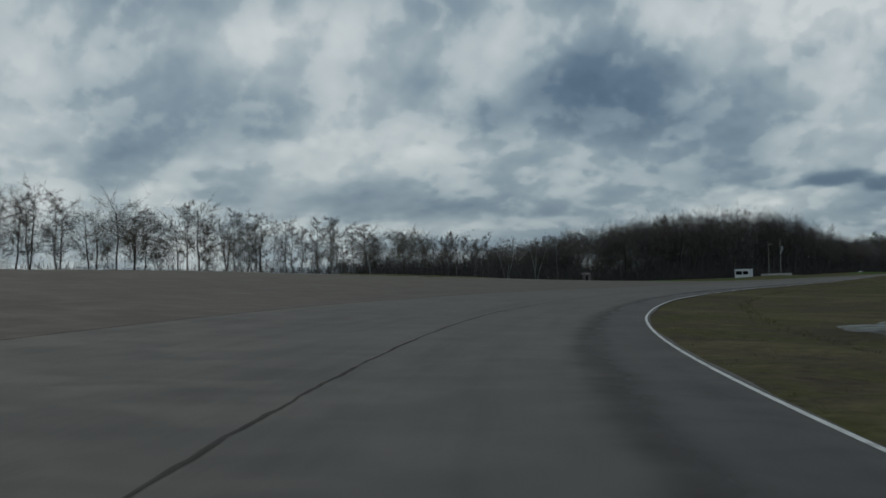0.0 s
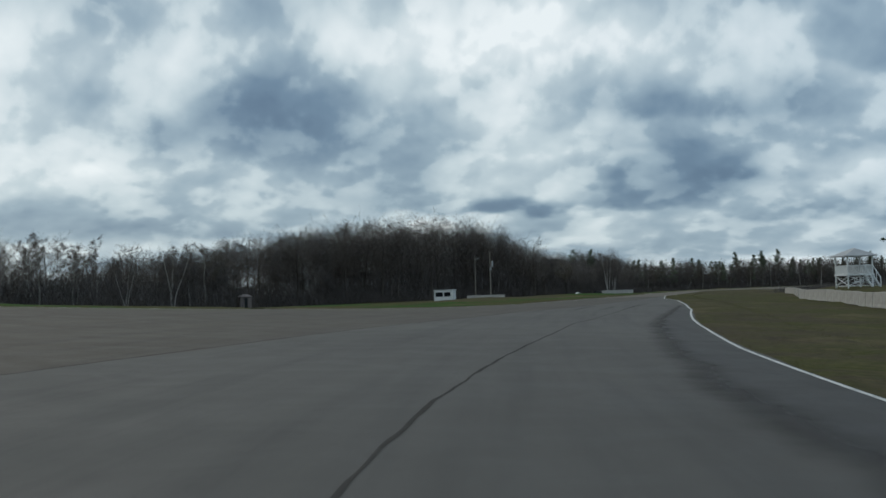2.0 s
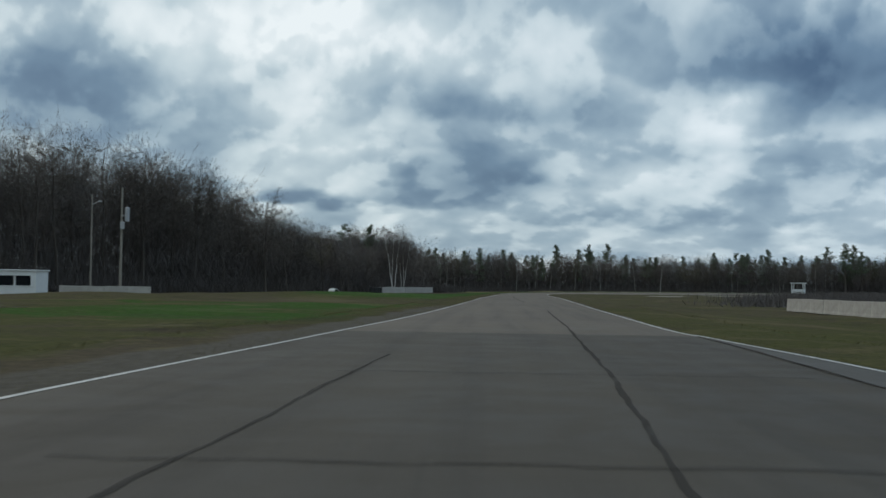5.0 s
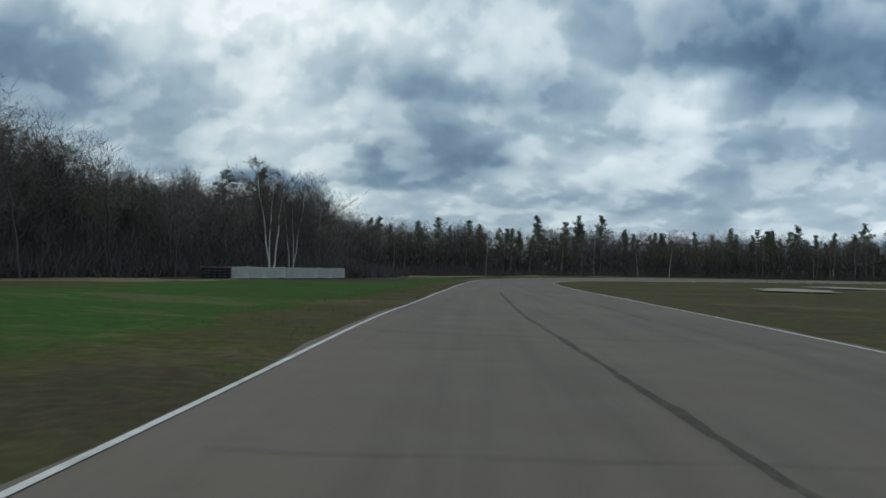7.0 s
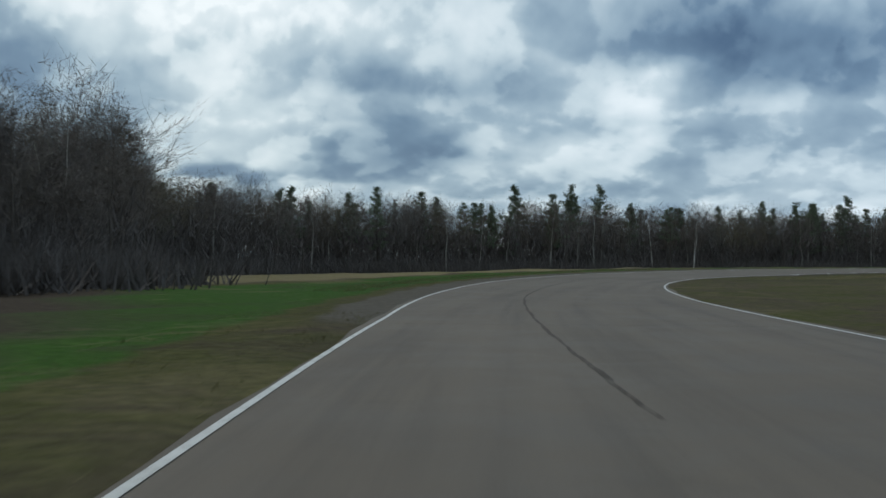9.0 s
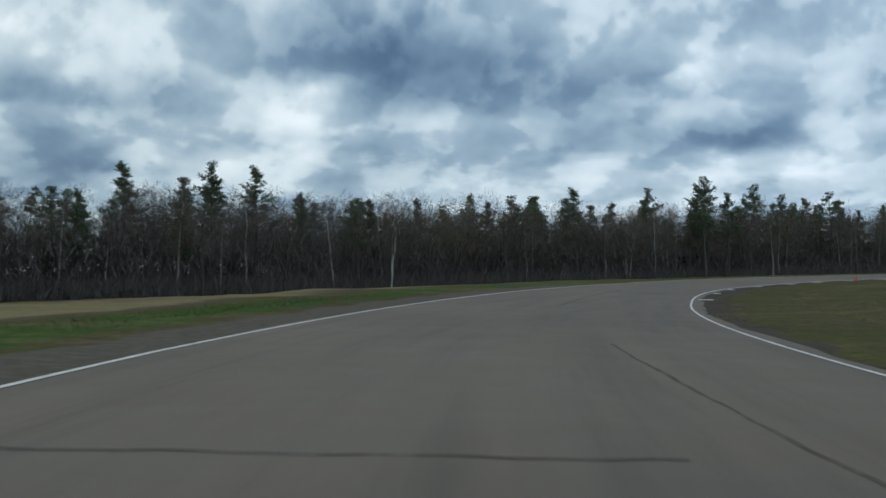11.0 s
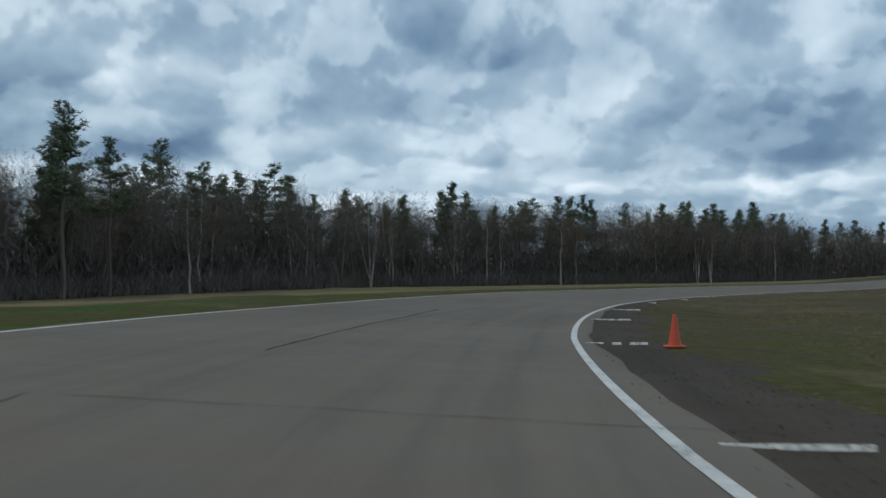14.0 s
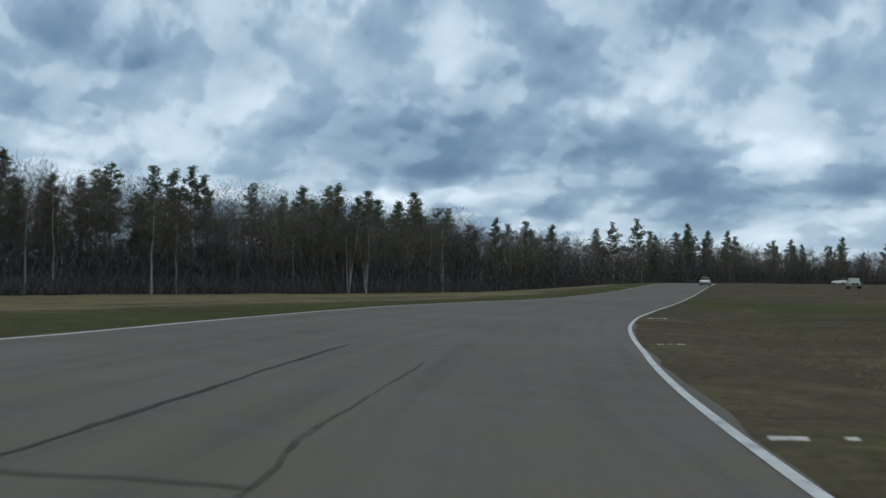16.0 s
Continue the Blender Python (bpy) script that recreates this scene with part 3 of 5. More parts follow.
# front edges of the woods, walked with the trees on the left hand
WOOD_WEST = [(-110, 70), (-46, 124), (-4, 172), (20, 222), (32, 250)]
WOOD_HILL = [(32, 254), (60, 264), (84, 284), (104, 303), (122, 318), (134, 332), (142, 350)]
WOOD_NORTH = [(142, 350), (156, 398), (188, 434), (260, 439), (330, 445), (400, 440), (443, 424), (485, 398), (541, 375), (640, 325), (760, 245), (900, 110)]


def edge_points(edge, step):
    """Even places along a polyline, with the way to its left."""
    out = []
    left = 0.0
    for (ax, ay), (bx, by) in zip(edge, edge[1:]):
        size = math.hypot(bx - ax, by - ay)
        ux, uy = (bx - ax) / size, (by - ay) / size
        s = left
        while s < size:
            out.append((ax + ux * s, ay + uy * s, -uy, ux))
            s += step
        left = s - size
    return out


def behind(edge, x, y):
    """How far places lie behind a wood's front edge (negative: in front), -50 off its ends."""
    best, out = np.full(len(x), 1e9), np.full(len(x), -50.0)
    for (ax, ay), (bx, by) in zip(edge, edge[1:]):
        size = math.hypot(bx - ax, by - ay)
        ux, uy = (bx - ax) / size, (by - ay) / size
        s = np.clip((x - ax) * ux + (y - ay) * uy, 0, size)
        far = np.hypot(x - ax - ux * s, y - ay - uy * s)
        side = -(x - ax) * uy + (y - ay) * ux
        closer = far < best
        best = np.where(closer, far, best)
        out = np.where(closer, np.where(side > 0, far, -far), out)
    return np.where(out > 60, -50, out)


build_ground()


def strip(name, t0, t1, lo, hi, lift, mat, label, category, kind="structure", step=0.05, across=6, thick=0.0):
    """A sheet between two offsets along the line."""
    n = max(2, int(round((t1 - t0) / step)) + 1)
    t = np.linspace(t0, t1, n)
    a, b = lo(t), hi(t)
    w = np.linspace(0, 1, across)
    d = a[:, None] + (b - a)[:, None] * w[None]
    tt = np.repeat(t[:, None], across, 1)
    x, y = world_xy(tt.ravel(), d.ravel())
    z = height(x, y) + lift
    verts = np.stack([x, y, z], -1)
    ids = np.arange(n * across).reshape(n, across)
    faces = np.stack([ids[:-1, :-1], ids[1:, :-1], ids[1:, 1:], ids[:-1, 1:]], -1).reshape(-1, 4)[:, ::-1]
    verts, faces = verts.tolist(), faces.tolist()
    if thick:
        # edges that go down into the ground
        for col, turn in ((0, 1), (across - 1, -1)):
            base = len(verts)
            for i in range(n):
                v = verts[ids[i, col]]
                verts += [[v[0], v[1], v[2]], [v[0], v[1], v[2] - thick]]
            for i in range(n - 1):
                f = [base + 2 * i, base + 2 * i + 2, base + 2 * i + 3, base + 2 * i + 1]
                faces.append(f if turn > 0 else f[::-1])
    me = mesh_from(name, verts, faces, mat, True)
    lane = np.zeros((len(verts), 3), np.float32)
    lane[:n * across, 2] = np.tile(w, n)
    lane[:n * across, 0], lane[:n * across, 1] = tt.ravel() * 33.0, d.ravel()
    me.attributes.new("lane", "FLOAT_VECTOR", "POINT").data.foreach_set("vector", lane.ravel())
    if mat is M_TURF:
        co = np.array(verts)
        st = station(co[:, 0], co[:, 1])
        me.attributes.new("lush", "FLOAT", "POINT").data.foreach_set("value", lushness(co[:, 0], co[:, 1], *st).astype(np.float32))
    return tagged(new(name, me), label, category, kind=kind)


edge_r = lambda t: along(RIGHT, t)
edge_l = lambda t: along(LEFT, t)
wobble = lambda t, k=1.0: k * (0.10 * np.sin(9.1 * t) + 0.07 * np.sin(23.7 * t + 1) + 0.05 * np.sin(51 * t + 2))
strip("pavement_main", -2.95, 5.6, lambda t: along(SEAM, t), lambda t: edge_l(t) + 0.11 + 0.5 * wobble(t), 0.0, M_APRON,
      "brown worn asphalt of the wide straight and apron", "pavement", across=14, thick=0.25)
strip("pavement_course", 5.6, 22.9, lambda t: edge_r(t) - np.interp(t, [11, 12, 14.8, 15.6], [0.15, 0.35, 0.35, 0.12]) + 0.6 * wobble(t), lambda t: edge_l(t) + 0.11 + 0.5 * wobble(t + 3), 0.0, M_MAIN,
      "brown-grey worn asphalt race course", "road", across=10, thick=0.25)
strip("pavement_turn", -2.95, 5.6, lambda t: edge_r(t) - 0.09 + 0.25 * wobble(t), lambda t: along(SEAM, t) + wobble(t, 0.5), 0.012, M_TURN,
      "lighter grey asphalt of the banked turn", "road", across=8, thick=0.25)
strip("pavement_lane", -2.95, 3.9, lambda t: edge_r(t) - 0.05, lambda t: along(LANE, t) + 0.35, 0.0165, M_LANE,
      "darker grey asphalt lane beside the inner line", "road", across=4)

half_r = lambda t: np.interp(t, [-3, 2, 3.5, 5, 8, 12, 13.3, 14.2], [0.026, 0.028, 0.04, 0.036, 0.03, 0.034, 0.045, 0.052])
HALF = 0.026
for t0, t1, lift in ((-2.9, 5.6, 0.019), (5.6, 22.8, 0.005)):
    strip("edge_line_right", t0, t1, lambda t: edge_r(t) - half_r(t), lambda t: edge_r(t) + half_r(t), lift, M_PAINT,
          "worn white painted line on the inner edge", "line", across=2)
strip("edge_line_left", 2.2, 22.8, lambda t: edge_l(t) - np.interp(t, [4.2, 6.0, 8, 12], [0.042, 0.032, HALF, 0.042]), lambda t: edge_l(t) + np.interp(t, [4.2, 6.0, 8, 12], [0.042, 0.032, HALF, 0.042]), 0.005, M_PAINT,
      "worn white painted line on the outer edge", "line", across=2)
bare_width = lambda t: np.interp(t, [8.0, 11.3, 12.0, 12.8, 14.8, 15.3, 15.95], [0.03, 0.12, 0.9, 1.4, 1.6, 1.25, 0.14])
strip("pavement_shoulder", 11.4, 15.95, lambda t: edge_r(t) - bare_width(t) - 0.3 + 2.5 * wobble(t) * np.minimum(1, bare_width(t)), lambda t: edge_r(t) + 0.12, -0.006, M_SHOULDER,
      "broken dark shoulder with crumbling asphalt and gravel", "shoulder", across=6)


def verge(name, t0, t1, inner, side, label):
    """Turf that meets the asphalt's edge and dips into the ground further out."""
    n = int((t1 - t0) / 0.007)
    t = np.linspace(t0, t1, n)
    steps, drop = (0.0, 0.35, 0.8, 1.5, 2.4, 3.6), (-0.012, 0.006, 0.012, 0.01, 0.0, -0.22)
    verts = []
    for s, z in zip(steps, drop):
        d = inner(t) + side * (s - 0.05)
        x, y = world_xy(t, d)
        verts.append(np.stack([x, y, height(x, y) + z + 0.02 * np.sin(41 * t + 9 * s) * (s > 0.1)], -1))
    verts = np.stack(verts, 1)
    m = len(steps)
    ids = np.arange(n * m).reshape(n, m)
    faces = np.stack([ids[:-1, :-1], ids[1:, :-1], ids[1:, 1:], ids[:-1, 1:]], -1).reshape(-1, 4)
    faces = faces if side > 0 else faces
    verts = verts.reshape(-1, 3)
    me = mesh_from(name, verts, faces[:, ::-1] if side > 0 else faces, M_TURF, True)
    st = station(verts[:, 0], verts[:, 1])
    me.attributes.new("lush", "FLOAT", "POINT").data.foreach_set("value", lushness(verts[:, 0], verts[:, 1], *st).astype(np.float32))
    me.attributes.new("grit", "FLOAT", "POINT").data.foreach_set("value", gravelly(*st).astype(np.float32))
    tagged(new(name, me), label, "verge", kind="structure")


verge("verge_right", -2.9, 22.5, lambda t: edge_r(t) - 0.03 - bare_width(t) + wobble(t) * np.where(bare_width(t) > 0.5, 2.5, 0.4)
      + np.clip(bare_width(t) - 0.25, 0, 0.4) * (0.30 * np.sin(131 * t) + 0.26 * np.sin(287 * t + 2) + 0.22 * np.sin(611 * t + 1)), -1, "dry grass verge along the inner edge of the asphalt")
verge("verge_left", 3.6, 22.5, lambda t: edge_l(t) + 0.09 + 0.5 * wobble(t + 3), 1, "grass verge along the outer edge of the asphalt")

# ------------------------------------------------------------ trees


def tube(path, radii, sides):
    """Triangles of a tapered tube."""
    path, out, rings = [np.array(p, float) for p in path], [], []
    for i, p in enumerate(path):
        ahead = path[min(i + 1, len(path) - 1)] - path[max(i - 1, 0)]
        ahead = ahead / (np.linalg.norm(ahead) + 1e-9)
        side = np.cross(ahead, (0.31, 0.87, 0.37))
        side /= np.linalg.norm(side)
        other = np.cross(ahead, side)
        rings.append([p + radii[i] * (math.cos(a) * side + math.sin(a) * other) for a in np.arange(sides) * 2 * math.pi / sides])
    for r, s in zip(rings, rings[1:]):
        for k in range(sides):
            j = (k + 1) % sides
            out += [(r[k], r[j], s[j]), (r[k], s[j], s[k])]
    return out


def sliver(a, b, width, rng):
    """A twig: one long thin triangle."""
    a, b = np.array(a), np.array(b)
    side = np.cross(b - a, rng.normal(size=3))
    side *= width / (np.linalg.norm(side) + 1e-9)
    return (a - side / 2, a + side / 2, b)


def grow_bare(seed, tall, spread, low, fork=0.0, twig=0.035, limbs=16, lean=0.25):
    """A leafless tree: triangles of the trunk and of the crown of limbs and twigs."""
    rng = np.random.default_rng(seed)
    trunk, crown = [], []
    stems = [(np.zeros(3), 1.0)] if not fork else [(np.zeros(3), 1.0), (np.array([0.15, 0.1, 0]), 0.93), (np.array([-0.1, 0.15, 0]), 0.86)]
    for start, share in stems:
        n = 7
        drift = rng.normal(size=2) * lean + (rng.normal(size=2) * fork)
        pts = [start + np.array([drift[0] * (i / n)**1.2 * 2 + rng.normal() * 0.09, drift[1] * (i / n)**1.2 * 2 + rng.normal() * 0.09, tall * share * 0.93 * i / n]) for i in range(n + 1)]
        pts[0] = start
        r0 = (0.012 if not fork else 0.0075) * tall * share
        radii = [r0 * (1.25 if i == 0 else 1.0) * (1 - 0.93 * i / n) + 0.012 for i in range(n + 1)]
        trunk += tube(pts, radii, 6)
        for k in range(int(limbs * share)):
            u = low + (1.0 - low) * (k + rng.random()) / limbs
            i = min(int(u * n), n - 1)
            w = u * n - i
            base = pts[i] * (1 - w) + pts[i + 1] * w
            a = rng.random() * 2 * math.pi
            reach = spread * (0.45 + 0.75 * math.sin(math.pi * min(1, (u - low) / (1 - low) * 0.85 + 0.12))) * (0.7 + 0.5 * rng.random())
            climb = reach * (0.5 + 0.6 * rng.random()) * (1.25 - 0.85 * u)
            mid = base + np.array([math.cos(a) * reach * 0.5, math.sin(a) * reach * 0.5, climb * 0.38])
            tip = base + np.array([math.cos(a) * reach, math.sin(a) * reach, climb])
            rad = r0 * 0.20 * (1 - 0.5 * u)
            crown += tube([base, mid, tip], [rad, rad * 0.6, 0.005], 3)
            for _ in range(10):
                v = 0.15 + 0.85 * rng.random()
                b2 = (base + (mid - base) * v * 2) if v < 0.5 else mid + (tip - mid) * (v - 0.5) * 2
                away = (tip - base) / np.linalg.norm(tip - base) + rng.normal(size=3) * 0.75 + np.array([0, 0, 0.12])
                size = reach * (0.22 + 0.26 * rng.random())
                e = b2 + away * size
                crown.append(sliver(b2, e, twig * 1.1, rng))
                for _ in range(16):
                    q = b2 + (e - b2) * (0.2 + 0.85 * rng.random())
                    crown.append(sliver(q, q + (away + rng.normal(size=3) * 1.0) * (0.16 + 0.34 * size * rng.random()), twig * 0.5, rng))
    trunk, crown = np.array(trunk), np.array(crown)
    squash = tall / np.percentile(crown[..., 2], 98.5)
    crown[..., 2] *= squash
    trunk[..., 2] *= squash
    return trunk, crown


def grow_pine(seed, tall, spread, low, open_crown=0.0):
    """A pine: straight trunk, uneven whorls of boughs with tufts of needles and gaps between them."""
    rng = np.random.default_rng(seed)
    n = 8
    pts = [np.array([0.1 * math.sin(i * 0.9 + seed), 0.1 * math.cos(i * 1.3 + seed), tall * i / n]) for i in range(n + 1)]
    pts[0] = np.zeros(3)
    trunk = tube(pts, [0.011 * tall * (1 - 0.92 * i / n) + 0.01 for i in range(n + 1)], 6)
    limbs, needles = [], []
    z = tall * low
    while z < tall * 0.985:
        u = (z / tall - low) / (1 - low)
        shape = (0.45 + 0.55 * math.sin(math.pi * min(1.0, u * 0.75 + 0.30))) * (1 - u)**0.55 * (0.55 + 0.75 * rng.random())
        heavy = rng.random() * 2 * math.pi
        for k in range(rng.integers(3, 7)):
            if rng.random() < open_crown * 0.45:
                continue
            a = rng.random() * 2 * math.pi
            reach = spread * shape * (0.4 + 0.8 * rng.random()) * (1.0 + 0.35 * math.cos(a - heavy)) + 0.2
            base = np.array([0, 0, z + rng.normal() * 0.2])
            tip = base + np.array([math.cos(a) * reach, math.sin(a) * reach, reach * (-0.12 + 0.55 * u + 0.3 * rng.random())])
            limbs += tube([base, tip], [0.035, 0.01], 3)
            for _ in range(int(5 + 9 * reach)):
                v = 0.3 + 0.75 * rng.random()**0.7
                c = base + (tip - base) * v + rng.normal(size=3) * np.array([0.2, 0.2, 0.13])
                for _ in range(9):
                    w = rng.normal(size=3)
                    w /= np.linalg.norm(w)
                    w[2] = w[2] * 0.6 + 0.3
                    needles.append(sliver(c, c + w * (0.2 + 0.34 * rng.random()), 0.075, rng))
        z += tall * (0.018 + 0.024 * rng.random() * (1 + open_crown))
    return np.array(trunk), np.array(limbs), np.array(needles)


def tree_thing(name, trunk, bark, crowns, label, category):
    ob = new(name, tri_mesh(name, trunk, bark))
    tagged(ob, label, category)
    for kind, tris, mat in crowns:
        c = new(kind, tri_mesh(kind, tris, mat))
        c.parent = ob
    return ob


def cast_trees():
    """One of each sort, later copied about."""
    kinds = {}
    for k in range(5):
        tr, cr = grow_bare(10 + k, 12.0, 2.3 + 0.3 * (k % 3), 0.34 + 0.05 * (k % 3))
        kinds["bare", k] = tree_thing("bare_tree", tr, M_BARK, [("crown", cr, M_TWIG if k != 2 else M_BUDS)], "leafless grey-brown hardwood tree at the edge of the woods", "tree")
    for k in range(3):
        tr, cr = grow_bare(30 + k, 12.0, 1.05, 0.38, limbs=22, twig=0.03)
        kinds["aspen", k] = tree_thing("aspen_tree", tr, M_PALE_BARK, [("crown", cr, M_TWIG)], "slim leafless aspen with a pale grey trunk", "tree")
    for k in range(2):
        tr, cr = grow_bare(40 + k, 11.0, 1.1, 0.45, fork=0.45, limbs=20, twig=0.03, lean=0.4)
        kinds["birch", k] = tree_thing("birch_tree", tr, M_BIRCH, [("crown", cr, M_TWIG)], "leaning white birch clump, leafless, several stems", "tree")
    for k in range(3):
        tr, cr = grow_bare(50 + k, 15.0, 3.4, 0.30, limbs=24, twig=0.035)
        kinds["oak", k] = tree_thing("oak_tree", tr, M_BARK, [("crown", cr, M_TWIG)], "tall leafless oak with a broad dark crown", "tree")
    tr, li, ne = grow_pine(75, 12.0, 3.2, 0.66, 1.1)
    kinds["red_pine", 0] = tree_thing("red_pine_tree", tr, M_BARK, [("crown", np.concatenate([ne, li]), M_NEEDLES)], "tall pine with a bare trunk and flat ragged crown", "tree")
    for k in range(5):
        tr, li, ne = grow_pine(60 + k, 15.0, (2.3, 2.7, 2.1, 3.0, 2.5)[k], (0.40, 0.32, 0.55, 0.48, 0.30)[k], (0.0, 0.2, 0.4, 0.7, 0.3)[k])
        kinds["pine", k] = tree_thing("pine_tree", tr, M_BARK, [("crown", np.concatenate([ne, li]), M_NEEDLES)], "dark green pine with an uneven crown", "tree")
    return kinds


rng = np.random.default_rng(7)
KINDS = cast_trees()
USED = set()


def plant(sort, x, y, tall, group=""):
    """Set a tree of a sort: the cast one first, copies after."""
    n = sum(1 for key in KINDS if key[0] == sort)
    key = (sort, int(rng.integers(n)))
    nominal = {"bare": 12.0, "aspen": 12.0, "birch": 11.0, "oak": 15.0, "pine": 15.0, "red_pine": 12.0}[sort]
    s = tall / nominal
    m = Matrix.LocRotScale((x, y, height1(x, y) - 0.08), Euler((0, 0, rng.random() * 6.28)), (s * rng.uniform(0.9, 1.15), s * rng.uniform(0.9, 1.15), s))
    if key in USED:
        ob = copy_thing(KINDS[key], m @ Matrix.Diagonal((*[1 / v for v in KINDS[key].scale], 1)))
    else:
        ob = KINDS[key]
        USED.add(key)
        ob.matrix_basis = m
    return tagged(ob, group=group)


def wood(edge, step, rows, gap, mix, tall, group, start=0.5):
    """Rows of trees behind a wood's edge. mix: sorts row by row; tall(x, y) in metres."""
    for row in range(rows):
        for x, y, nx, ny in edge_points(edge, step * (1 + 0.15 * row)):
            back = start + row * gap + rng.uniform(0, gap)
            px, py = x + nx * back + rng.normal() * step * 0.3, y + ny * back + rng.normal() * step * 0.3
            sorts, weights = zip(*mix[min(row, len(mix) - 1)])
            sort = sorts[rng.choice(len(sorts), p=np.array(weights) / sum(weights))]
            plant(sort, px, py, tall(px, py, sort) * rng.uniform(0.85, 1.12), group)


def tall_west(x, y, sort):
    return np.interp(x, [-60, -30, -4, 15, 30], [12.5, 10.8, 8.0, 8.0, 11.0])


def tall_hill(x, y, sort):
    front = np.interp(x, [32, 56, 78, 95, 110, 136], [11.5, 15.2, 16.0, 12.4, 7.8, 6.5])
    back = np.interp(x, [32, 56, 78, 95, 110, 136], [11.5, 14.5, 15.0, 12.8, 9.0, 8.2])
    w = float(smooth(behind(WOOD_HILL, np.array([x]), np.array([y])), 7, 17)[0])
    return front + (back - front) * w


def tall_north(x, y, sort):
    base = {"pine": 12.9 * (0.84 + 0.30 * rng.random()), "bare": 9.7, "aspen": 9.8, "birch": 9.0, "oak": 10.6}[sort]
    base *= 0.93 if sort == "pine" and x < 300 else 1.0
    return base * np.interp(x, [142, 200, 310, 345, 430, 560, 900], [0.95, 1.0, 1.0, 1.1, 1.12, 1.15, 1.5])


wood(WOOD_WEST, 4.2, 3, 4.0, [[("aspen", 3), ("bare", 2), ("birch", 1)], [("bare", 3), ("aspen", 2)]], tall_west, "trees beyond the apron")
wood(WOOD_HILL, 3.6, 6, 4.0, [[("bare", 3), ("oak", 3)], [("oak", 4), ("bare", 2)], [("oak", 3), ("bare", 1)]], lambda x, y, sort: 0.93 * tall_hill(x, y, sort), "trees of the hill wood")
wood(WOOD_NORTH[:3], 4.0, 4, 4.0, [[("bare", 4), ("aspen", 2), ("oak", 2)], [("bare", 3), ("oak", 3), ("pine", 1)], [("oak", 3), ("pine", 1.3)]], tall_north, "trees of the north wood")
wood(WOOD_NORTH[2:9], 4.0, 4, 4.0, [[("bare", 3), ("aspen", 4), ("birch", 0.3)], [("bare", 2), ("aspen", 2), ("pine", 3)],
                                   [("pine", 5), ("oak", 2)], [("pine", 5), ("oak", 2)]], tall_north, "trees of the north wood")
wood(WOOD_NORTH[8:], 6.0, 2, 5.0, [[("oak", 3), ("aspen", 1), ("pine", 1)], [("pine", 2), ("oak", 2)]], tall_north, "trees of the north wood")


def thicket(name, edge, density, deep, tall, low, label, seed, width=0.09, mat=None):
    """Saplings, stems and dead brush that nobody could count, in one mesh."""
    r = np.random.default_rng(seed)
    pts = np.array(edge_points(edge, 1.0))
    n = int(len(pts) * density)
    k = r.integers(0, len(pts), n)
    back = deep * r.random(n)**0.8
    x = pts[k, 0] + pts[k, 2] * back + r.normal(size=n) * 0.7
    y = pts[k, 1] + pts[k, 3] * back + r.normal(size=n) * 0.7
    g = height(x, y)
    top = np.array([tall(a, b) * (0.82 + 0.5 * noise.noise((a * 0.11, b * 0.11, 2.0))) for a, b in zip(x, y)])
    z0 = g - 0.05 + top * np.clip(r.random(n)**1.5 - 0.15, 0, 1) * (1 - low)
    size = 0.4 + 1.7 * r.random(n)
    a = np.stack([x, y, z0], -1)
    b = a + np.stack([r.normal(size=n) * 0.5 * size, r.normal(size=n) * 0.5 * size, size], -1)
    th = r.random(n) * 3.1416
    w = width * (0.4 + r.random(n))
    side = np.stack([np.cos(th) * w, np.sin(th) * w, 0 * w], -1)
    tris = np.stack([a - side / 2, a + side / 2, b], 1)
    ob = new(name, tri_mesh(name, tris, mat or M_BRUSH))
    return tagged(ob, label, "thicket", kind="stuff")


def crowns(name, edge, density, deep, tall, twigs, label, seed, width, mat, girth=0.17):
    """The massed bare crowns behind a wood's edge: rounded heads of twigs that nobody could count, in one mesh."""
    r = np.random.default_rng(seed)
    pts = np.array(edge_points(edge, 1.0))
    m = int(len(pts) * density)
    k = r.integers(0, len(pts), m)
    back = 1.0 + deep * r.random(m)
    x, y = pts[k, 0] + pts[k, 2] * back, pts[k, 1] + pts[k, 3] * back
    g = height(x, y)
    h = np.array([tall(a, b) for a, b in zip(x, y)]) * (0.78 + 0.3 * r.random(m))
    q = r.normal(size=(m, twigs, 3))
    q /= np.linalg.norm(q, axis=-1, keepdims=True)
    q *= (r.random((m, twigs, 1))**0.45)
    lobe = 1 + 0.22 * np.sin(q[..., 0] * 5 + h[:, None]) + 0.18 * np.sin(q[..., 1] * 7 + 3 * h[:, None])
    wide = (girth * h * (0.75 + 0.5 * r.random(m)))[:, None]
    off = np.stack([q[..., 0] * wide * lobe, q[..., 1] * wide * lobe, (0.62 + 0.35 * q[..., 2]) * h[:, None]], -1)
    way = off - np.stack([0 * h, 0 * h, 0.28 * h], -1)[:, None]
    way = way / np.linalg.norm(way, axis=-1, keepdims=True) + r.normal(size=off.shape) * 0.95
    size = 0.18 + 0.36 * r.random((m, twigs, 1))
    a = off + np.stack([x, y, g], -1)[:, None]
    b = a + way * size
    side = np.cross(way, r.normal(size=way.shape))
    side *= width * (0.5 + r.random((m, twigs, 1))) / (np.linalg.norm(side, axis=-1, keepdims=True) + 1e-6)
    tris = np.stack([a - side / 2, a + side / 2, b], 2).reshape(-1, 3, 3)
    return tagged(new(name, tri_mesh(name, tris, mat)), label, "thicket", kind="stuff")


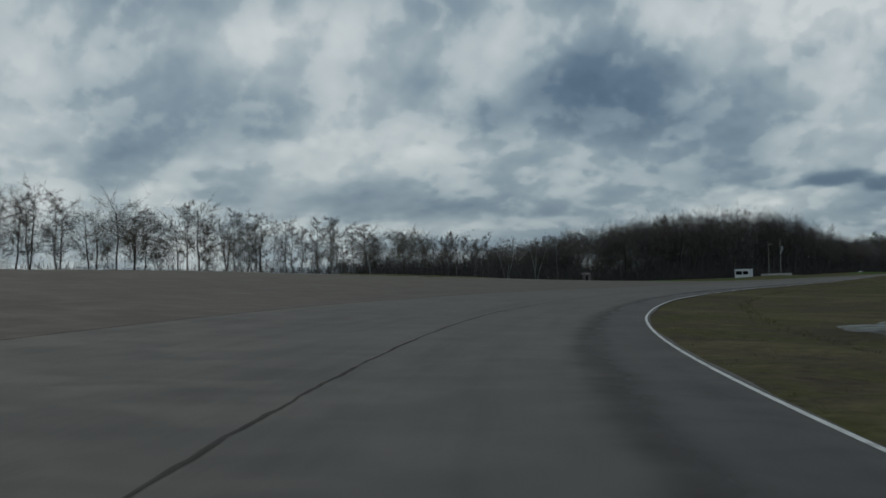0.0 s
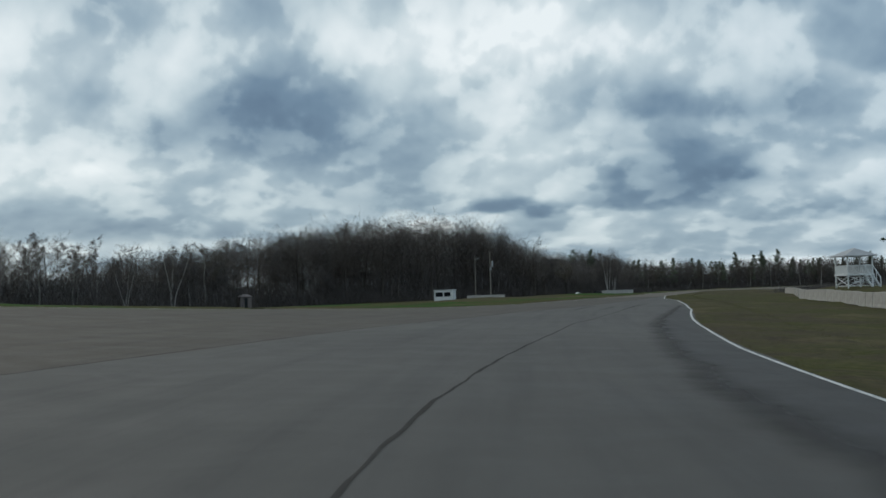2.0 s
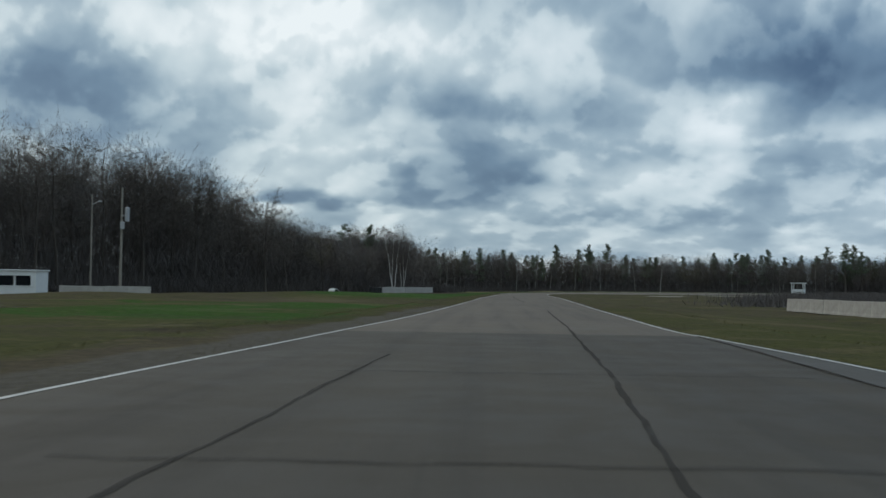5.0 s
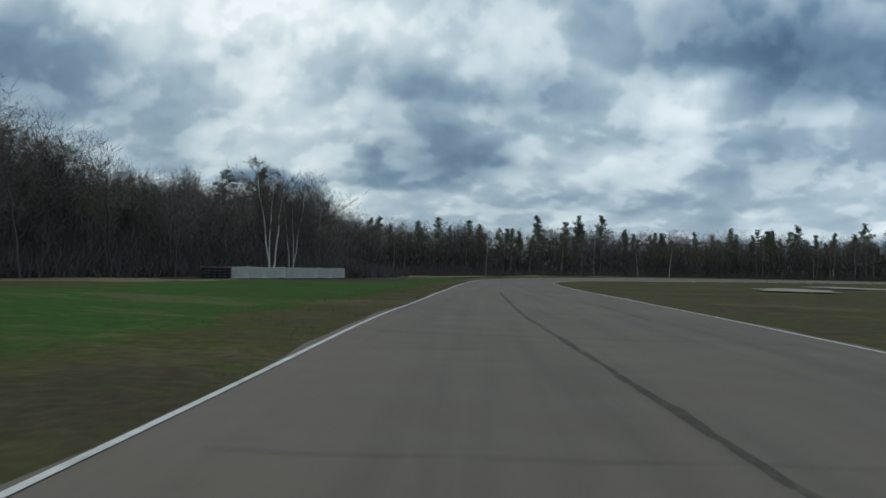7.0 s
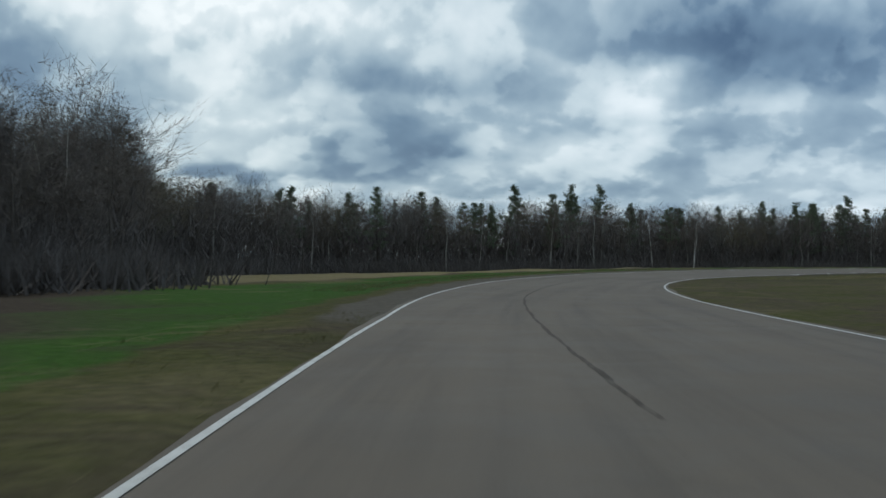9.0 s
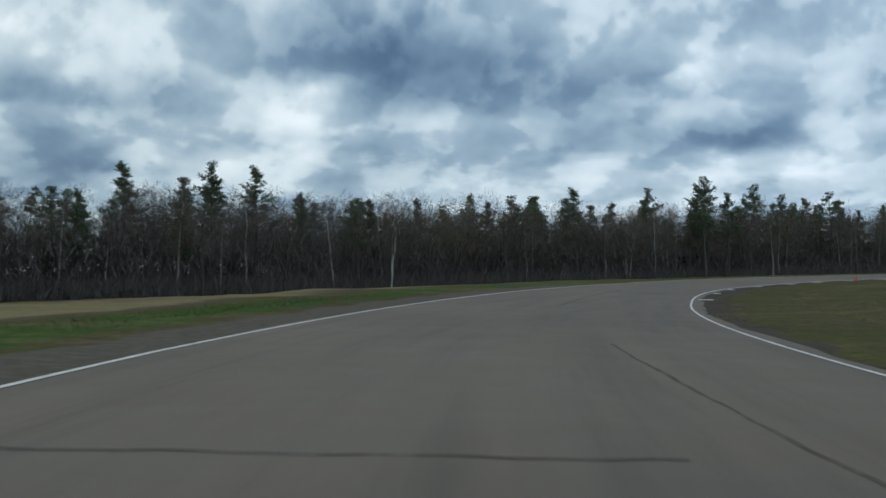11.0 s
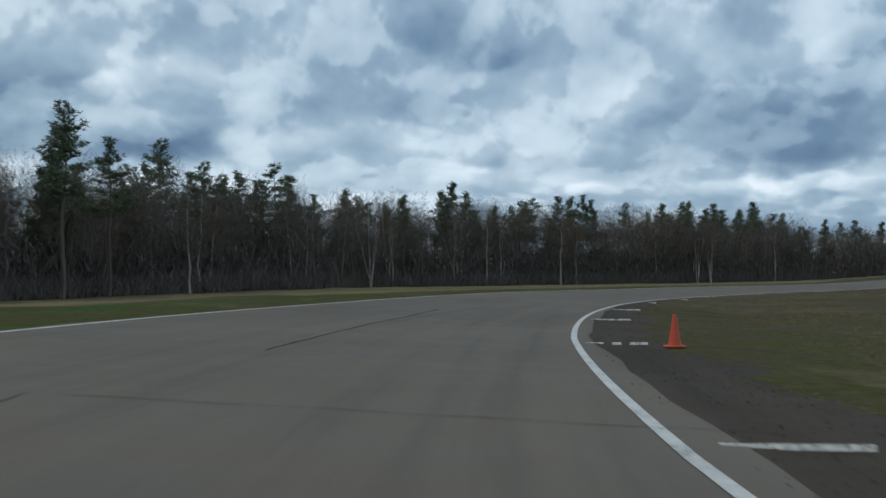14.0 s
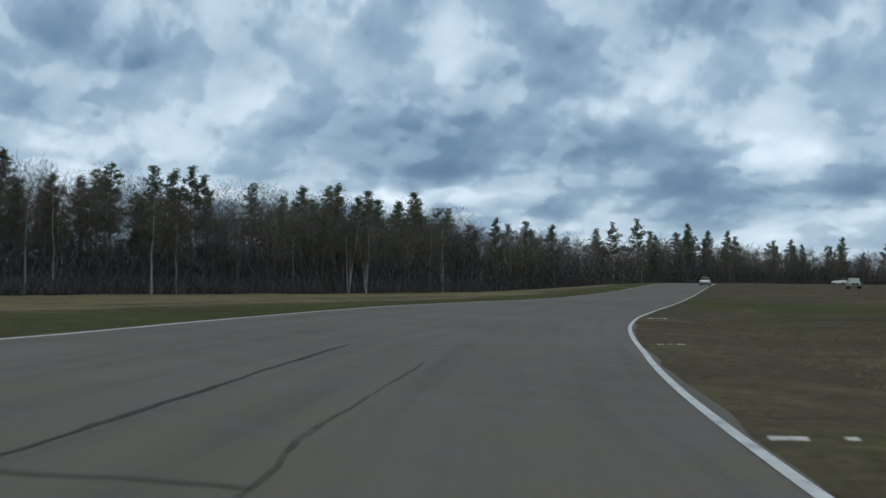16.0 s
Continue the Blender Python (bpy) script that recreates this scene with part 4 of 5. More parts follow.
north_mass = lambda x, y: 10.7 * np.interp(x, [142, 190, 225, 310, 345, 440, 560, 900], [1.15, 1.15, 1.12, 1.15, 1.28, 1.42, 1.5, 1.8])
hill_mass = lambda x, y: 1.08 * tall_hill(x, y, "oak")
crowns("bare_crowns", WOOD_HILL, 1.0, 22, hill_mass, 1500, "massed dark bare crowns of the hill wood", 51, 0.028, M_BRUSH)
crowns("bare_crowns", WOOD_HILL, 0.6, 22, hill_mass, 1500, "massed brown bare crowns of the hill wood", 61, 0.028, M_TWIG)
crowns("bare_crowns", WOOD_HILL, 0.5, 22, hill_mass, 1500, "massed grey bare crowns of the hill wood", 62, 0.028, M_SAPLING)
crowns("bare_crowns", WOOD_NORTH[:9], 1.1, 22, north_mass, 1000, "massed grey-brown bare crowns of the north wood", 52, 0.034, M_SAPLING)
crowns("bare_crowns", WOOD_NORTH[:9], 0.5, 22, north_mass, 900, "massed dark bare crowns of the north wood", 63, 0.036, M_BRUSH)
crowns("bare_crowns", WOOD_NORTH[:9], 0.4, 14, north_mass, 900, "massed brown bare crowns of the north wood", 64, 0.034, M_BUDS)
crowns("bare_crowns", WOOD_NORTH[8:], 0.8, 22, lambda x, y: 14.0, 420, "massed bare crowns far along the wood", 53, 0.12, M_SAPLING)
crowns("bare_crowns", WOOD_WEST[:4], 0.7, 12, lambda x, y: 0.85 * tall_west(x, y, ""), 300, "thin bare crowns of the trees beyond the apron", 55, 0.03, M_TWIG, 0.11)
crowns("bare_crowns", WOOD_WEST[3:], 1.6, 14, lambda x, y: 8.5, 600, "massed dark bare crowns at the edge of the hill wood", 54, 0.05, M_BRUSH)
# undergrowth wears the shade-darkened brush colour, which deepens the foot of the woods
thicket("undergrowth", WOOD_HILL, 1100, 20, lambda x, y: 0.5 * tall_hill(x, y, "oak"), 0.0, "leafless undergrowth of the hill wood, toned darker for shade", 1, 0.06)
thicket("undergrowth", WOOD_NORTH[:9], 760, 24, lambda x, y: 8.0, 0.0, "leafless undergrowth of the north wood, toned darker for shade", 2, 0.12)
thicket("undergrowth", WOOD_NORTH[8:], 330, 26, lambda x, y: 10.0, 0.0, "dense leafless undergrowth far along the wood", 3, 0.20)
thicket("undergrowth", WOOD_WEST[2:], 420, 16, lambda x, y: 5.0, 0.0, "leafless undergrowth at the edge of the hill wood", 7, 0.07)
thicket("undergrowth", WOOD_WEST[1:], 260, 14, lambda x, y: 4.2, 0.0, "thin leafless scrub beyond the apron", 4, 0.06)
thicket("brush", WOOD_NORTH[:9], 420, 5, lambda x, y: 1.0, 0.0, "low grey dead brush along the foot of the wood", 5, 0.06, M_SAPLING)
thicket("brush", WOOD_HILL, 200, 4, lambda x, y: 0.9, 0.0, "low dark dead brush along the foot of the hill wood", 6, 0.06)

# ------------------------------------------------------------ things beside the course


def box(bm, size, at=(0, 0, 0), turn=(0, 0, 0), bevel=0.0, taper=1.0):
    """A bevelled block whose foot is centred at a place."""
    made = bmesh.ops.create_cube(bm, size=1.0)["verts"]
    for v in made:
        v.co.z += 0.5
        k = 1.0 + (taper - 1.0) * v.co.z
        v.co = Vector((v.co.x * size[0] * k, v.co.y * size[1] * k, v.co.z * size[2]))
    if bevel:
        edges = list({e for v in made for e in v.link_edges})
        made = list({v for f in bmesh.ops.bevel(bm, geom=edges, offset=bevel, segments=1, affect="EDGES")["faces"] for v in f.verts} | {v for v in made if v.is_valid})
    bmesh.ops.transform(bm, matrix=pose(*at, *turn), verts=made)
    return made


def rod(bm, a, b, r0, r1=None, sides=8):
    a, b = Vector(a), Vector(b)
    made = bmesh.ops.create_cone(bm, cap_ends=True, segments=sides, radius1=r0, radius2=r0 if r1 is None else r1, depth=(b - a).length)["verts"]
    turn = (b - a).to_track_quat("Z", "Y").to_matrix().to_4x4()
    bmesh.ops.transform(bm, matrix=Matrix.Translation((a + b) / 2) @ turn, verts=made)
    return made


def beam(bm, a, b, w, h):
    """A square timber between two places."""
    a, b = Vector(a), Vector(b)
    made = bmesh.ops.create_cube(bm, size=1.0)["verts"]
    bmesh.ops.transform(bm, matrix=Matrix.Translation((a + b) / 2) @ (b - a).to_track_quat("Z", "Y").to_matrix().to_4x4() @ Matrix.Diagonal((w, h, (b - a).length, 1)), verts=made)


def thing(name, label, category, group=""):
    return tagged(new(name), label, category, group)


def one(name, mat, parent, make, label=""):
    bm = bmesh.new()
    make(bm)
    return part(name, bm, mat, parent, label)


def stand(ob, x, y, turn=0.0, sink=0.03):
    ob.matrix_basis = pose(x, y, height1(x, y) - sink, 0, 0, turn)
    return ob


# --- concrete barriers
def barrier_profile(size, tall):
    """One section of precast barrier: flared foot, sloping face, flat top."""
    bm = bmesh.new()
    prof = [(-0.15, 0), (-0.15, 0.07), (-0.12, 0.2), (-0.09, tall), (0.09, tall), (0.12, 0.2), (0.15, 0.07), (0.15, 0)]
    ends = []
    for x in (-size / 2 + 0.012, size / 2 - 0.012):
        ends.append([bm.verts.new((x, y, z)) for y, z in prof])
    n = len(prof)
    for k in range(n):
        j = (k + 1) % n
        bm.faces.new((ends[0][k], ends[0][j], ends[1][j], ends[1][k]))
    bm.faces.new(ends[0][::-1])
    bm.faces.new(ends[1])
    bmesh.ops.bevel(bm, geom=list(bm.edges), offset=0.012, segments=1, affect="EDGES")
    return bm


def barrier_row(points, tall, label, group, sink=0.05, loose=1.0):
    first = None
    k = 0
    for x, y, nx, ny in edge_points(points, 3.05):
        turn = math.degrees(math.atan2(-nx, ny)) + rng.normal() * 0.3
        m = pose(x + rng.normal() * 0.015, y + rng.normal() * 0.015, height1(x, y) - sink + rng.normal() * 0.012, rng.normal() * 0.4 * loose, rng.normal() * 0.3 * loose, turn + rng.normal() * (loose - 1))
        if first is None:
            first = part("concrete_barrier", barrier_profile(3.05, tall), M_CONCRETE)
            tagged(first, label, "barrier", group)
            first.matrix_basis = m
        else:
            copy_thing(first, m)
        k += 1


barrier_row([(40, 95), (48.4, 110.7), (55, 123), (66.5, 147), (99, 200), (108.5, 217.5)], 0.86, "weathered grey concrete barrier section on the grass", "barriers along the infield")
barrier_row([(114.4, 301.7), (121, 308.2), (128.2, 315.8)], 0.80, "pale stained concrete barrier section before the woods", "barriers before the woods", 0.05, 3.5)
barrier_row([(65.7, 239.5), (69.2, 238.3)], 0.62, "whitewashed concrete barrier section behind a grass mound", "barriers by the booth", 0.22)


# --- corner workers' tower
def lookout_tower():
    ob = thing("lookout_tower", "white painted timber corner tower with a roofed platform and stairs", "tower")
    s, deck, eave = 1.3, 1.4, 3.15
    corners = [(-s, -s), (s, -s), (s, s), (-s, s)]
    for cx, cy in corners:
        one("post", M_WHITE, ob, lambda bm: box(bm, (0.13, 0.13, eave + 0.02), (cx, cy, 0), bevel=0.01))
    one("deck", M_WHITE, ob, lambda bm: box(bm, (2 * s + 0.3, 2 * s + 0.3, 0.16), (0, 0, deck - 0.16), bevel=0.01))
    for (ax, ay), (bx, by) in zip(corners, corners[1:] + corners[:1]):
        one("brace", M_WHITE, ob, lambda bm: beam(bm, (ax, ay, 0.25), (bx, by, deck - 0.2), 0.11, 0.05))
        one("brace", M_WHITE, ob, lambda bm: beam(bm, (ax * 1.03, ay * 1.03, deck - 0.2), (bx * 1.03, by * 1.03, 0.25), 0.11, 0.05))
        one("girt", M_WHITE, ob, lambda bm: beam(bm, (ax, ay, 0.22), (bx, by, 0.22), 0.08, 0.08))
        rail = one("railing", M_WHITE, ob, lambda bm: beam(bm, (ax, ay, deck + 0.86), (bx, by, deck + 0.86), 0.1, 0.07))
        for k in range(13):
            u = (k + 0.5) / 13
            px, py = ax + (bx - ax) * u, ay + (by - ay) * u
            one("baluster", M_WHITE, rail, lambda bm: beam(bm, (px, py, deck), (px, py, deck + 0.85), 0.14, 0.03))
    def roof(bm):
        o, top = s + 0.4, eave + 0.85
        low = [bm.verts.new((x, y, eave)) for x, y in ((-o, -o), (o, -o), (o, o), (-o, o))]
        brim = [bm.verts.new((v.co.x, v.co.y, eave + 0.09)) for v in low]
        ridge = [bm.verts.new((-0.35, 0, top)), bm.verts.new((0.35, 0, top))]
        bm.faces.new(low[::-1])
        for k in range(4):
            j = (k + 1) % 4
            bm.faces.new((low[k], low[j], brim[j], brim[k]))
        bm.faces.new((brim[0], brim[1], ridge[1], ridge[0]))
        bm.faces.new((brim[1], brim[2], ridge[1]))
        bm.faces.new((brim[2], brim[3], ridge[0], ridge[1]))
        bm.faces.new((brim[3], brim[0], ridge[0]))
    one("roof", M_ROOF, ob, roof, "grey weathered hipped roof")
    stairs = one("stair", M_WHITE, ob, lambda bm: [beam(bm, (s + 0.1, y, deck - 0.05), (s + 1.75, y, 0.02), 0.05, 0.22) for y in (0.35, 1.2)])
    for k in range(6):
        one("tread", M_WHITE, stairs, lambda bm: box(bm, (0.26, 0.82, 0.04), (s + 0.25 + k * 0.27, 0.775, deck - 0.22 - k * 0.195)))
    for y in (0.33, 1.22):
        one("handrail", M_WHITE, stairs, lambda bm: [beam(bm, (s + 0.05, y, deck + 0.95), (s + 1.75, y, 0.95), 0.05, 0.09), beam(bm, (s + 1.72, y, 0), (s + 1.72, y, 1.0), 0.08, 0.08),
                                                     beam(bm, (s + 0.9, y, 0.5), (s + 0.9, y, 1.55), 0.06, 0.06)])
    return stand(ob, 81.1, 160.6, -98)


lookout_tower()


# --- flag booth
def flag_booth(x, y, turn, w=3.2, dp=2.1, tall=1.85, label="white painted booth with two dark windows on the grass"):
    ob = thing("flag_booth", label, "booth")
    sill, head = 0.78 * tall / 1.85, 1.52 * tall / 1.85
    def walls(bm):
        t = 0.1
        box(bm, (w, t, sill), (0, -dp / 2 + t / 2, 0))
        box(bm, (w, t, tall - head - 0.003), (0, -dp / 2 + t / 2, head))
        for cx, cw in ((-w / 2 + 0.11, 0.22), (0, 0.12), (w / 2 - 0.2, 0.4)):
            box(bm, (cw, t - 0.006, head - sill), (cx, -dp / 2 + t / 2, sill))
        box(bm, (w, t, tall - 0.003), (0, dp / 2 - t / 2, 0))
        for sx in (-1, 1):
            box(bm, (t, dp - 2 * t, tall - 0.003), (sx * (w / 2 - t / 2), 0, 0))
    one("wall", M_WHITE, ob, walls)
    one("roof", M_WHITE, ob, lambda bm: box(bm, (w + 0.24, dp + 0.24, 0.09), (0, 0, tall), bevel=0.02))
    for cx, cw in ((-w / 4 + 0.02, w / 2 - 0.3), (w / 4 - 0.13, w / 2 - 0.46)):
        win = one("window_sill", M_WHITE, ob, lambda bm: box(bm, (cw + 0.1, 0.05, 0.05), (cx, -dp / 2 - 0.02, sill - 0.03)))
        one("lintel", M_WHITE, ob, lambda bm: box(bm, (cw + 0.1, 0.05, 0.05), (cx, -dp / 2 - 0.02, head - 0.01)))
        one("pane", M_GLASS, win, lambda bm: box(bm, (cw, 0.02, head - sill - 0.02), (cx, -dp / 2 + 0.05, sill + 0.01)), "dark glass")
    return stand(ob, x, y, turn, 0.16)


flag_booth(62.5, 246.8, -30)


# --- utility poles
def utility_pole(x, y, tall, gear):
    ob = thing("utility_pole", "grey weathered wooden utility pole" + (" carrying a transformer" if gear else ", slimmer"), "pole", "poles by the booth")
    one("shaft", M_POLE, ob, lambda bm: rod(bm, (0, 0, 0), (rng.normal() * 0.08, 0, tall), 0.10 if gear else 0.07, 0.065 if gear else 0.045, 10))
    if gear:
        one("transformer", M_METAL, ob, lambda bm: [rod(bm, (0.36, 0, tall - 2.35), (0.36, 0, tall - 1.45), 0.17, 0.17, 14), rod(bm, (0.36, 0, tall - 1.45), (0.36, 0, tall - 1.36), 0.18, 0.1, 14),
                                                    box(bm, (0.2, 0.08, 0.1), (0.14, 0, tall - 2.0))], "grey cylindrical transformer")
        one("meter_box", M_METAL, ob, lambda bm: box(bm, (0.3, 0.2, 0.5), (0.05, -0.2, tall - 2.9), bevel=0.02))
    else:
        one("bracket", M_METAL, ob, lambda bm: [rod(bm, (0, 0, tall - 0.7), (0.5, 0, tall - 0.45), 0.03), box(bm, (0.3, 0.14, 0.1), (0.55, 0, tall - 0.5), bevel=0.02)])
    return stand(ob, x, y, -10, 0.1)


utility_pole(68.3, 239.9, 7.4, True)
utility_pole(66.9, 243.6, 7.2, False)


# --- traffic cone
def traffic_cone(x, y):
    ob = thing("traffic_cone", "faded orange traffic cone on the broken shoulder", "cone")
    one("base", M_ORANGE, ob, lambda bm: box(bm, (0.29, 0.29, 0.035), bevel=0.012))
    def body(bm):
        rings = [(0.105, 0.035), (0.095, 0.07), (0.062, 0.27), (0.03, 0.49), (0.018, 0.50)]
        prev = None
        for r, z in rings:
            ring = [bm.verts.new((r * math.cos(a), r * math.sin(a), z)) for a in np.linspace(0, 2 * math.pi, 16, endpoint=False)]
            if prev:
                for k in range(16):
                    bm.faces.new((prev[k], prev[(k + 1) % 16], ring[(k + 1) % 16], ring[k]))
            prev = ring
        bm.faces.new(prev)
    one("cone", M_ORANGE, ob, body)
    return stand(ob, x, y, 20, -0.006)


traffic_cone(264.9, 383.95)


# --- white boards laid across the shoulder
def marker_bars():
    # station, offset of the end by the line, size
    spots = [(12.47, -3.2, 0.55), (12.86, -2.85, 0.35), (13.17, -2.35, 0.4), (13.53, -2.0, 0.6), (13.90, -1.70, 0.94), (14.22, -1.38, 0.9), (14.57, -1.10, 0.95), (14.92, -1.14, 0.97),
             (15.235, -1.24, 0.92), (15.62, -1.54, 0.4), (15.92, -1.95, 0.5), (16.25, -1.98, 0.62), (16.72, -2.6, 0.6), (17.5, -2.9, 0.8)]
    for k, (t, d, size) in enumerate(spots):
        x, y = world_xy(t, d)
        gx, gy = world_xy(t, d - size / 2)
        turn = math.degrees(math.atan2(gy - y, gx - x)) + rng.normal() * 2
        n = 7
        gone = (2, 4) if k in (6, 12) else (3, 4, 5) if k == 11 else ()
        runs, run = [], []
        for i in range(n):
            if i in gone:
                runs, run = runs + [run], []
            else:
                run.append(i)
        for run in [r for r in runs + [run] if r]:
            bm = bmesh.new()
            w, wide, high = size / n, 0.042, 0.026
            rows = []
            for i in range(len(run) + 1):
                x0 = (run[0] + i) * w - size / 2
                a, c = -wide / 2 + rng.normal() * 0.008, wide / 2 + rng.normal() * 0.008
                rows.append([bm.verts.new((x0, a, -0.01)), bm.verts.new((x0, a + 0.008, high)), bm.verts.new((x0, c - 0.008, high)), bm.verts.new((x0, c, -0.01))])
            for p, q in zip(rows, rows[1:]):
                for s in range(4):
                    bm.faces.new((p[s], p[(s + 1) % 4], q[(s + 1) % 4], q[s]))
            bm.faces.new(rows[0][::-1])
            bm.faces.new(rows[-1])
            ob = part("marker_bar", bm, M_CHIP)
            tagged(ob, "chipped white marker bar across the shoulder" if size > 0.85 else "short broken white marker bar across the shoulder", "marker", "marker bars of the inner shoulder")
            ob.matrix_basis = pose(float(gx), float(gy), height1(gx, gy) + 0.004, 0, 0, turn)



marker_bars()


# --- tyres, hut and small things before the woods
def tyre_mesh():
    bm = bmesh.new()
    R, r, n, m = 0.25, 0.085, 18, 7
    grid = [[bm.verts.new(((R + r * math.cos(b)) * math.cos(a), (R + r * math.cos(b)) * math.sin(a), 0.1 + 1.1 * r * math.sin(b)))
             for b in np.linspace(0, 2 * math.pi, m, endpoint=False)] for a in np.linspace(0, 2 * math.pi, n, endpoint=False)]
    for i in range(n):
        for j in range(m):
            bm.faces.new((grid[i][j], grid[(i + 1) % n][j], grid[(i + 1) % n][(j + 1) % m], grid[i][(j + 1) % m]))
    return bm


def tyre_wall():
    first = None
    for col in range(5):
        for layer in range(4):
            x, y = 113.4 - 0.50 * col, 300.6 - 0.47 * col
            m = pose(x + rng.normal() * 0.02, y + rng.normal() * 0.02, height1(x, y) - 0.02 + 0.185 * layer, 0, 0, rng.random() * 360)
            if first is None:
                first = tagged(part("tyre", tyre_mesh(), M_RUBBER), "worn black tyre stacked at the barrier's end", "tyre", "stacked tyres")
                first.matrix_basis = m
            else:
                copy_thing(first, m)


tyre_wall()


M_HUT = plain("weathered_boards", (0.20, 0.17, 0.16), 0.85, 0.3, 2.0)


def privy(x, y, turn):
    ob = thing("portable_hut", "small weathered grey-brown hut with a dark doorway on skids", "hut")
    one("wall", M_HUT, ob, lambda bm: [box(bm, (0.1, 1.5, 1.9), (-0.85, 0, 0.15)), box(bm, (0.1, 1.5, 1.9), (0.85, 0, 0.15)), box(bm, (1.6, 0.1, 1.9), (0, 0.7, 0.15)),
                                         box(bm, (0.55, 0.1, 1.9), (-0.52, -0.7, 0.15)), box(bm, (0.5, 0.1, 1.9), (0.55, -0.7, 0.15))])
    one("roof", M_HUT, ob, lambda bm: box(bm, (2.1, 1.9, 0.4), (0, 0, 2.05), bevel=0.02, taper=0.35))
    # near-black panel in the gap stands for the shade inside the hut
    one("doorway_shade", M_GLASS, ob, lambda bm: box(bm, (0.48, 0.05, 1.7), (0.02, -0.66, 0.15)), "dark panel painted as the shade in the open doorway")
    for sx in (-0.7, 0.7):
        one("skid", M_RUBBER, ob, lambda bm: box(bm, (0.18, 2.0, 0.16), (sx, 0, 0), bevel=0.02))
    return stand(ob, x, y, turn)


privy(29.0, 243.0, 10)


def barrel(x, y):
    ob = thing("steel_drum", "white steel drum lying half in the grass", "drum")
    one("body", M_WHITE, ob, lambda bm: [rod(bm, (0, -0.42, 0.28), (0, 0.42, 0.28), 0.28, 0.28, 18)])
    for v in (-0.4, -0.13, 0.13, 0.4):
        one("hoop", M_WHITE, ob, lambda bm: rod(bm, (0, v - 0.015, 0.28), (0, v + 0.015, 0.28), 0.295, 0.295, 18))
    # black disc on the solid end paints the shade of a hollow drum
    one("end_shade", M_RUBBER, ob, lambda bm: rod(bm, (0, -0.436, 0.28), (0, -0.424, 0.28), 0.24, 0.24, 18), "dark disc painted as the shade inside the open end")
    return stand(ob, x, y, 20)


barrel(92.0, 261.0)


def flag_stand(x, y, turn):
    """A small roofed stand far behind the infield wall."""
    ob = thing("flag_stand", "small white flag stand with a flat roof", "stand")
    for cx, cy in ((-0.9, -0.7), (0.9, -0.7), (0.9, 0.7), (-0.9, 0.7)):
        one("post", M_WHITE, ob, lambda bm: box(bm, (0.12, 0.12, 2.0), (cx, cy, 0)))
    one("panel", M_WHITE, ob, lambda bm: [box(bm, (1.9, 0.06, 0.55), (0, -0.74, 0.7)), box(bm, (0.06, 1.4, 0.55), (0.94, 0, 0.7)), box(bm, (0.06, 1.4, 0.55), (-0.94, 0, 0.7))])
    one("deck", M_POLE, ob, lambda bm: box(bm, (1.8, 1.4, 0.1), (0, 0, 0.6)))
    one("roof", M_WHITE, ob, lambda bm: box(bm, (2.3, 1.9, 0.1), (0, 0, 2.0), bevel=0.02))
    return stand(ob, x, y, turn)


flag_stand(161.0, 274.0, 40)


# --- vehicles
def wheel(name, parent, x, y, r, w):
    tyre = one(name, M_RUBBER, parent, lambda bm: rod(bm, (x - w / 2, y, r), (x + w / 2, y, r), r, r, 20))
    side = 1 if x > 0 else -1
    one("rim", M_METAL, tyre, lambda bm: rod(bm, (x + side * (w / 2 - 0.02), y, r), (x + side * (w / 2 + 0.012), y, r), r * 0.62, r * 0.5, 14), "grey rim")


def hull(sections):
    """A closed body through cross sections of (y, half width, low, waist, top half width, top)."""
    def make(bm):
        rings = []
        for y, hw, low, waist, tw, top in sections:
            pts = [(-hw * 0.92, low), (-hw, low + 0.18), (-hw, waist), (-tw, top), (tw, top), (hw, waist), (hw, low + 0.18), (hw * 0.92, low)]
            rings.append([bm.verts.new((x, y, z)) for x, z in pts])
        for a, b in zip(rings, rings[1:]):
            for k in range(8):
                j = (k + 1) % 8
                bm.faces.new((a[k], a[j], b[j], b[k]))
        bm.faces.new(rings[0][::-1])
        bm.faces.new(rings[-1])
        bmesh.ops.bevel(bm, geom=list(bm.edges), offset=0.025, segments=1, affect="EDGES")
    return make


M_CAR = plain("white_car_paint", (0.62, 0.64, 0.65), 0.25, 0.04, 1.0)
M_RED = plain("red_lens", (0.35, 0.02, 0.02), 0.25, 0.1, 2.0)
M_TRUCK = plain("pale_green_paint", (0.27, 0.31, 0.28), 0.45, 0.12, 1.5)


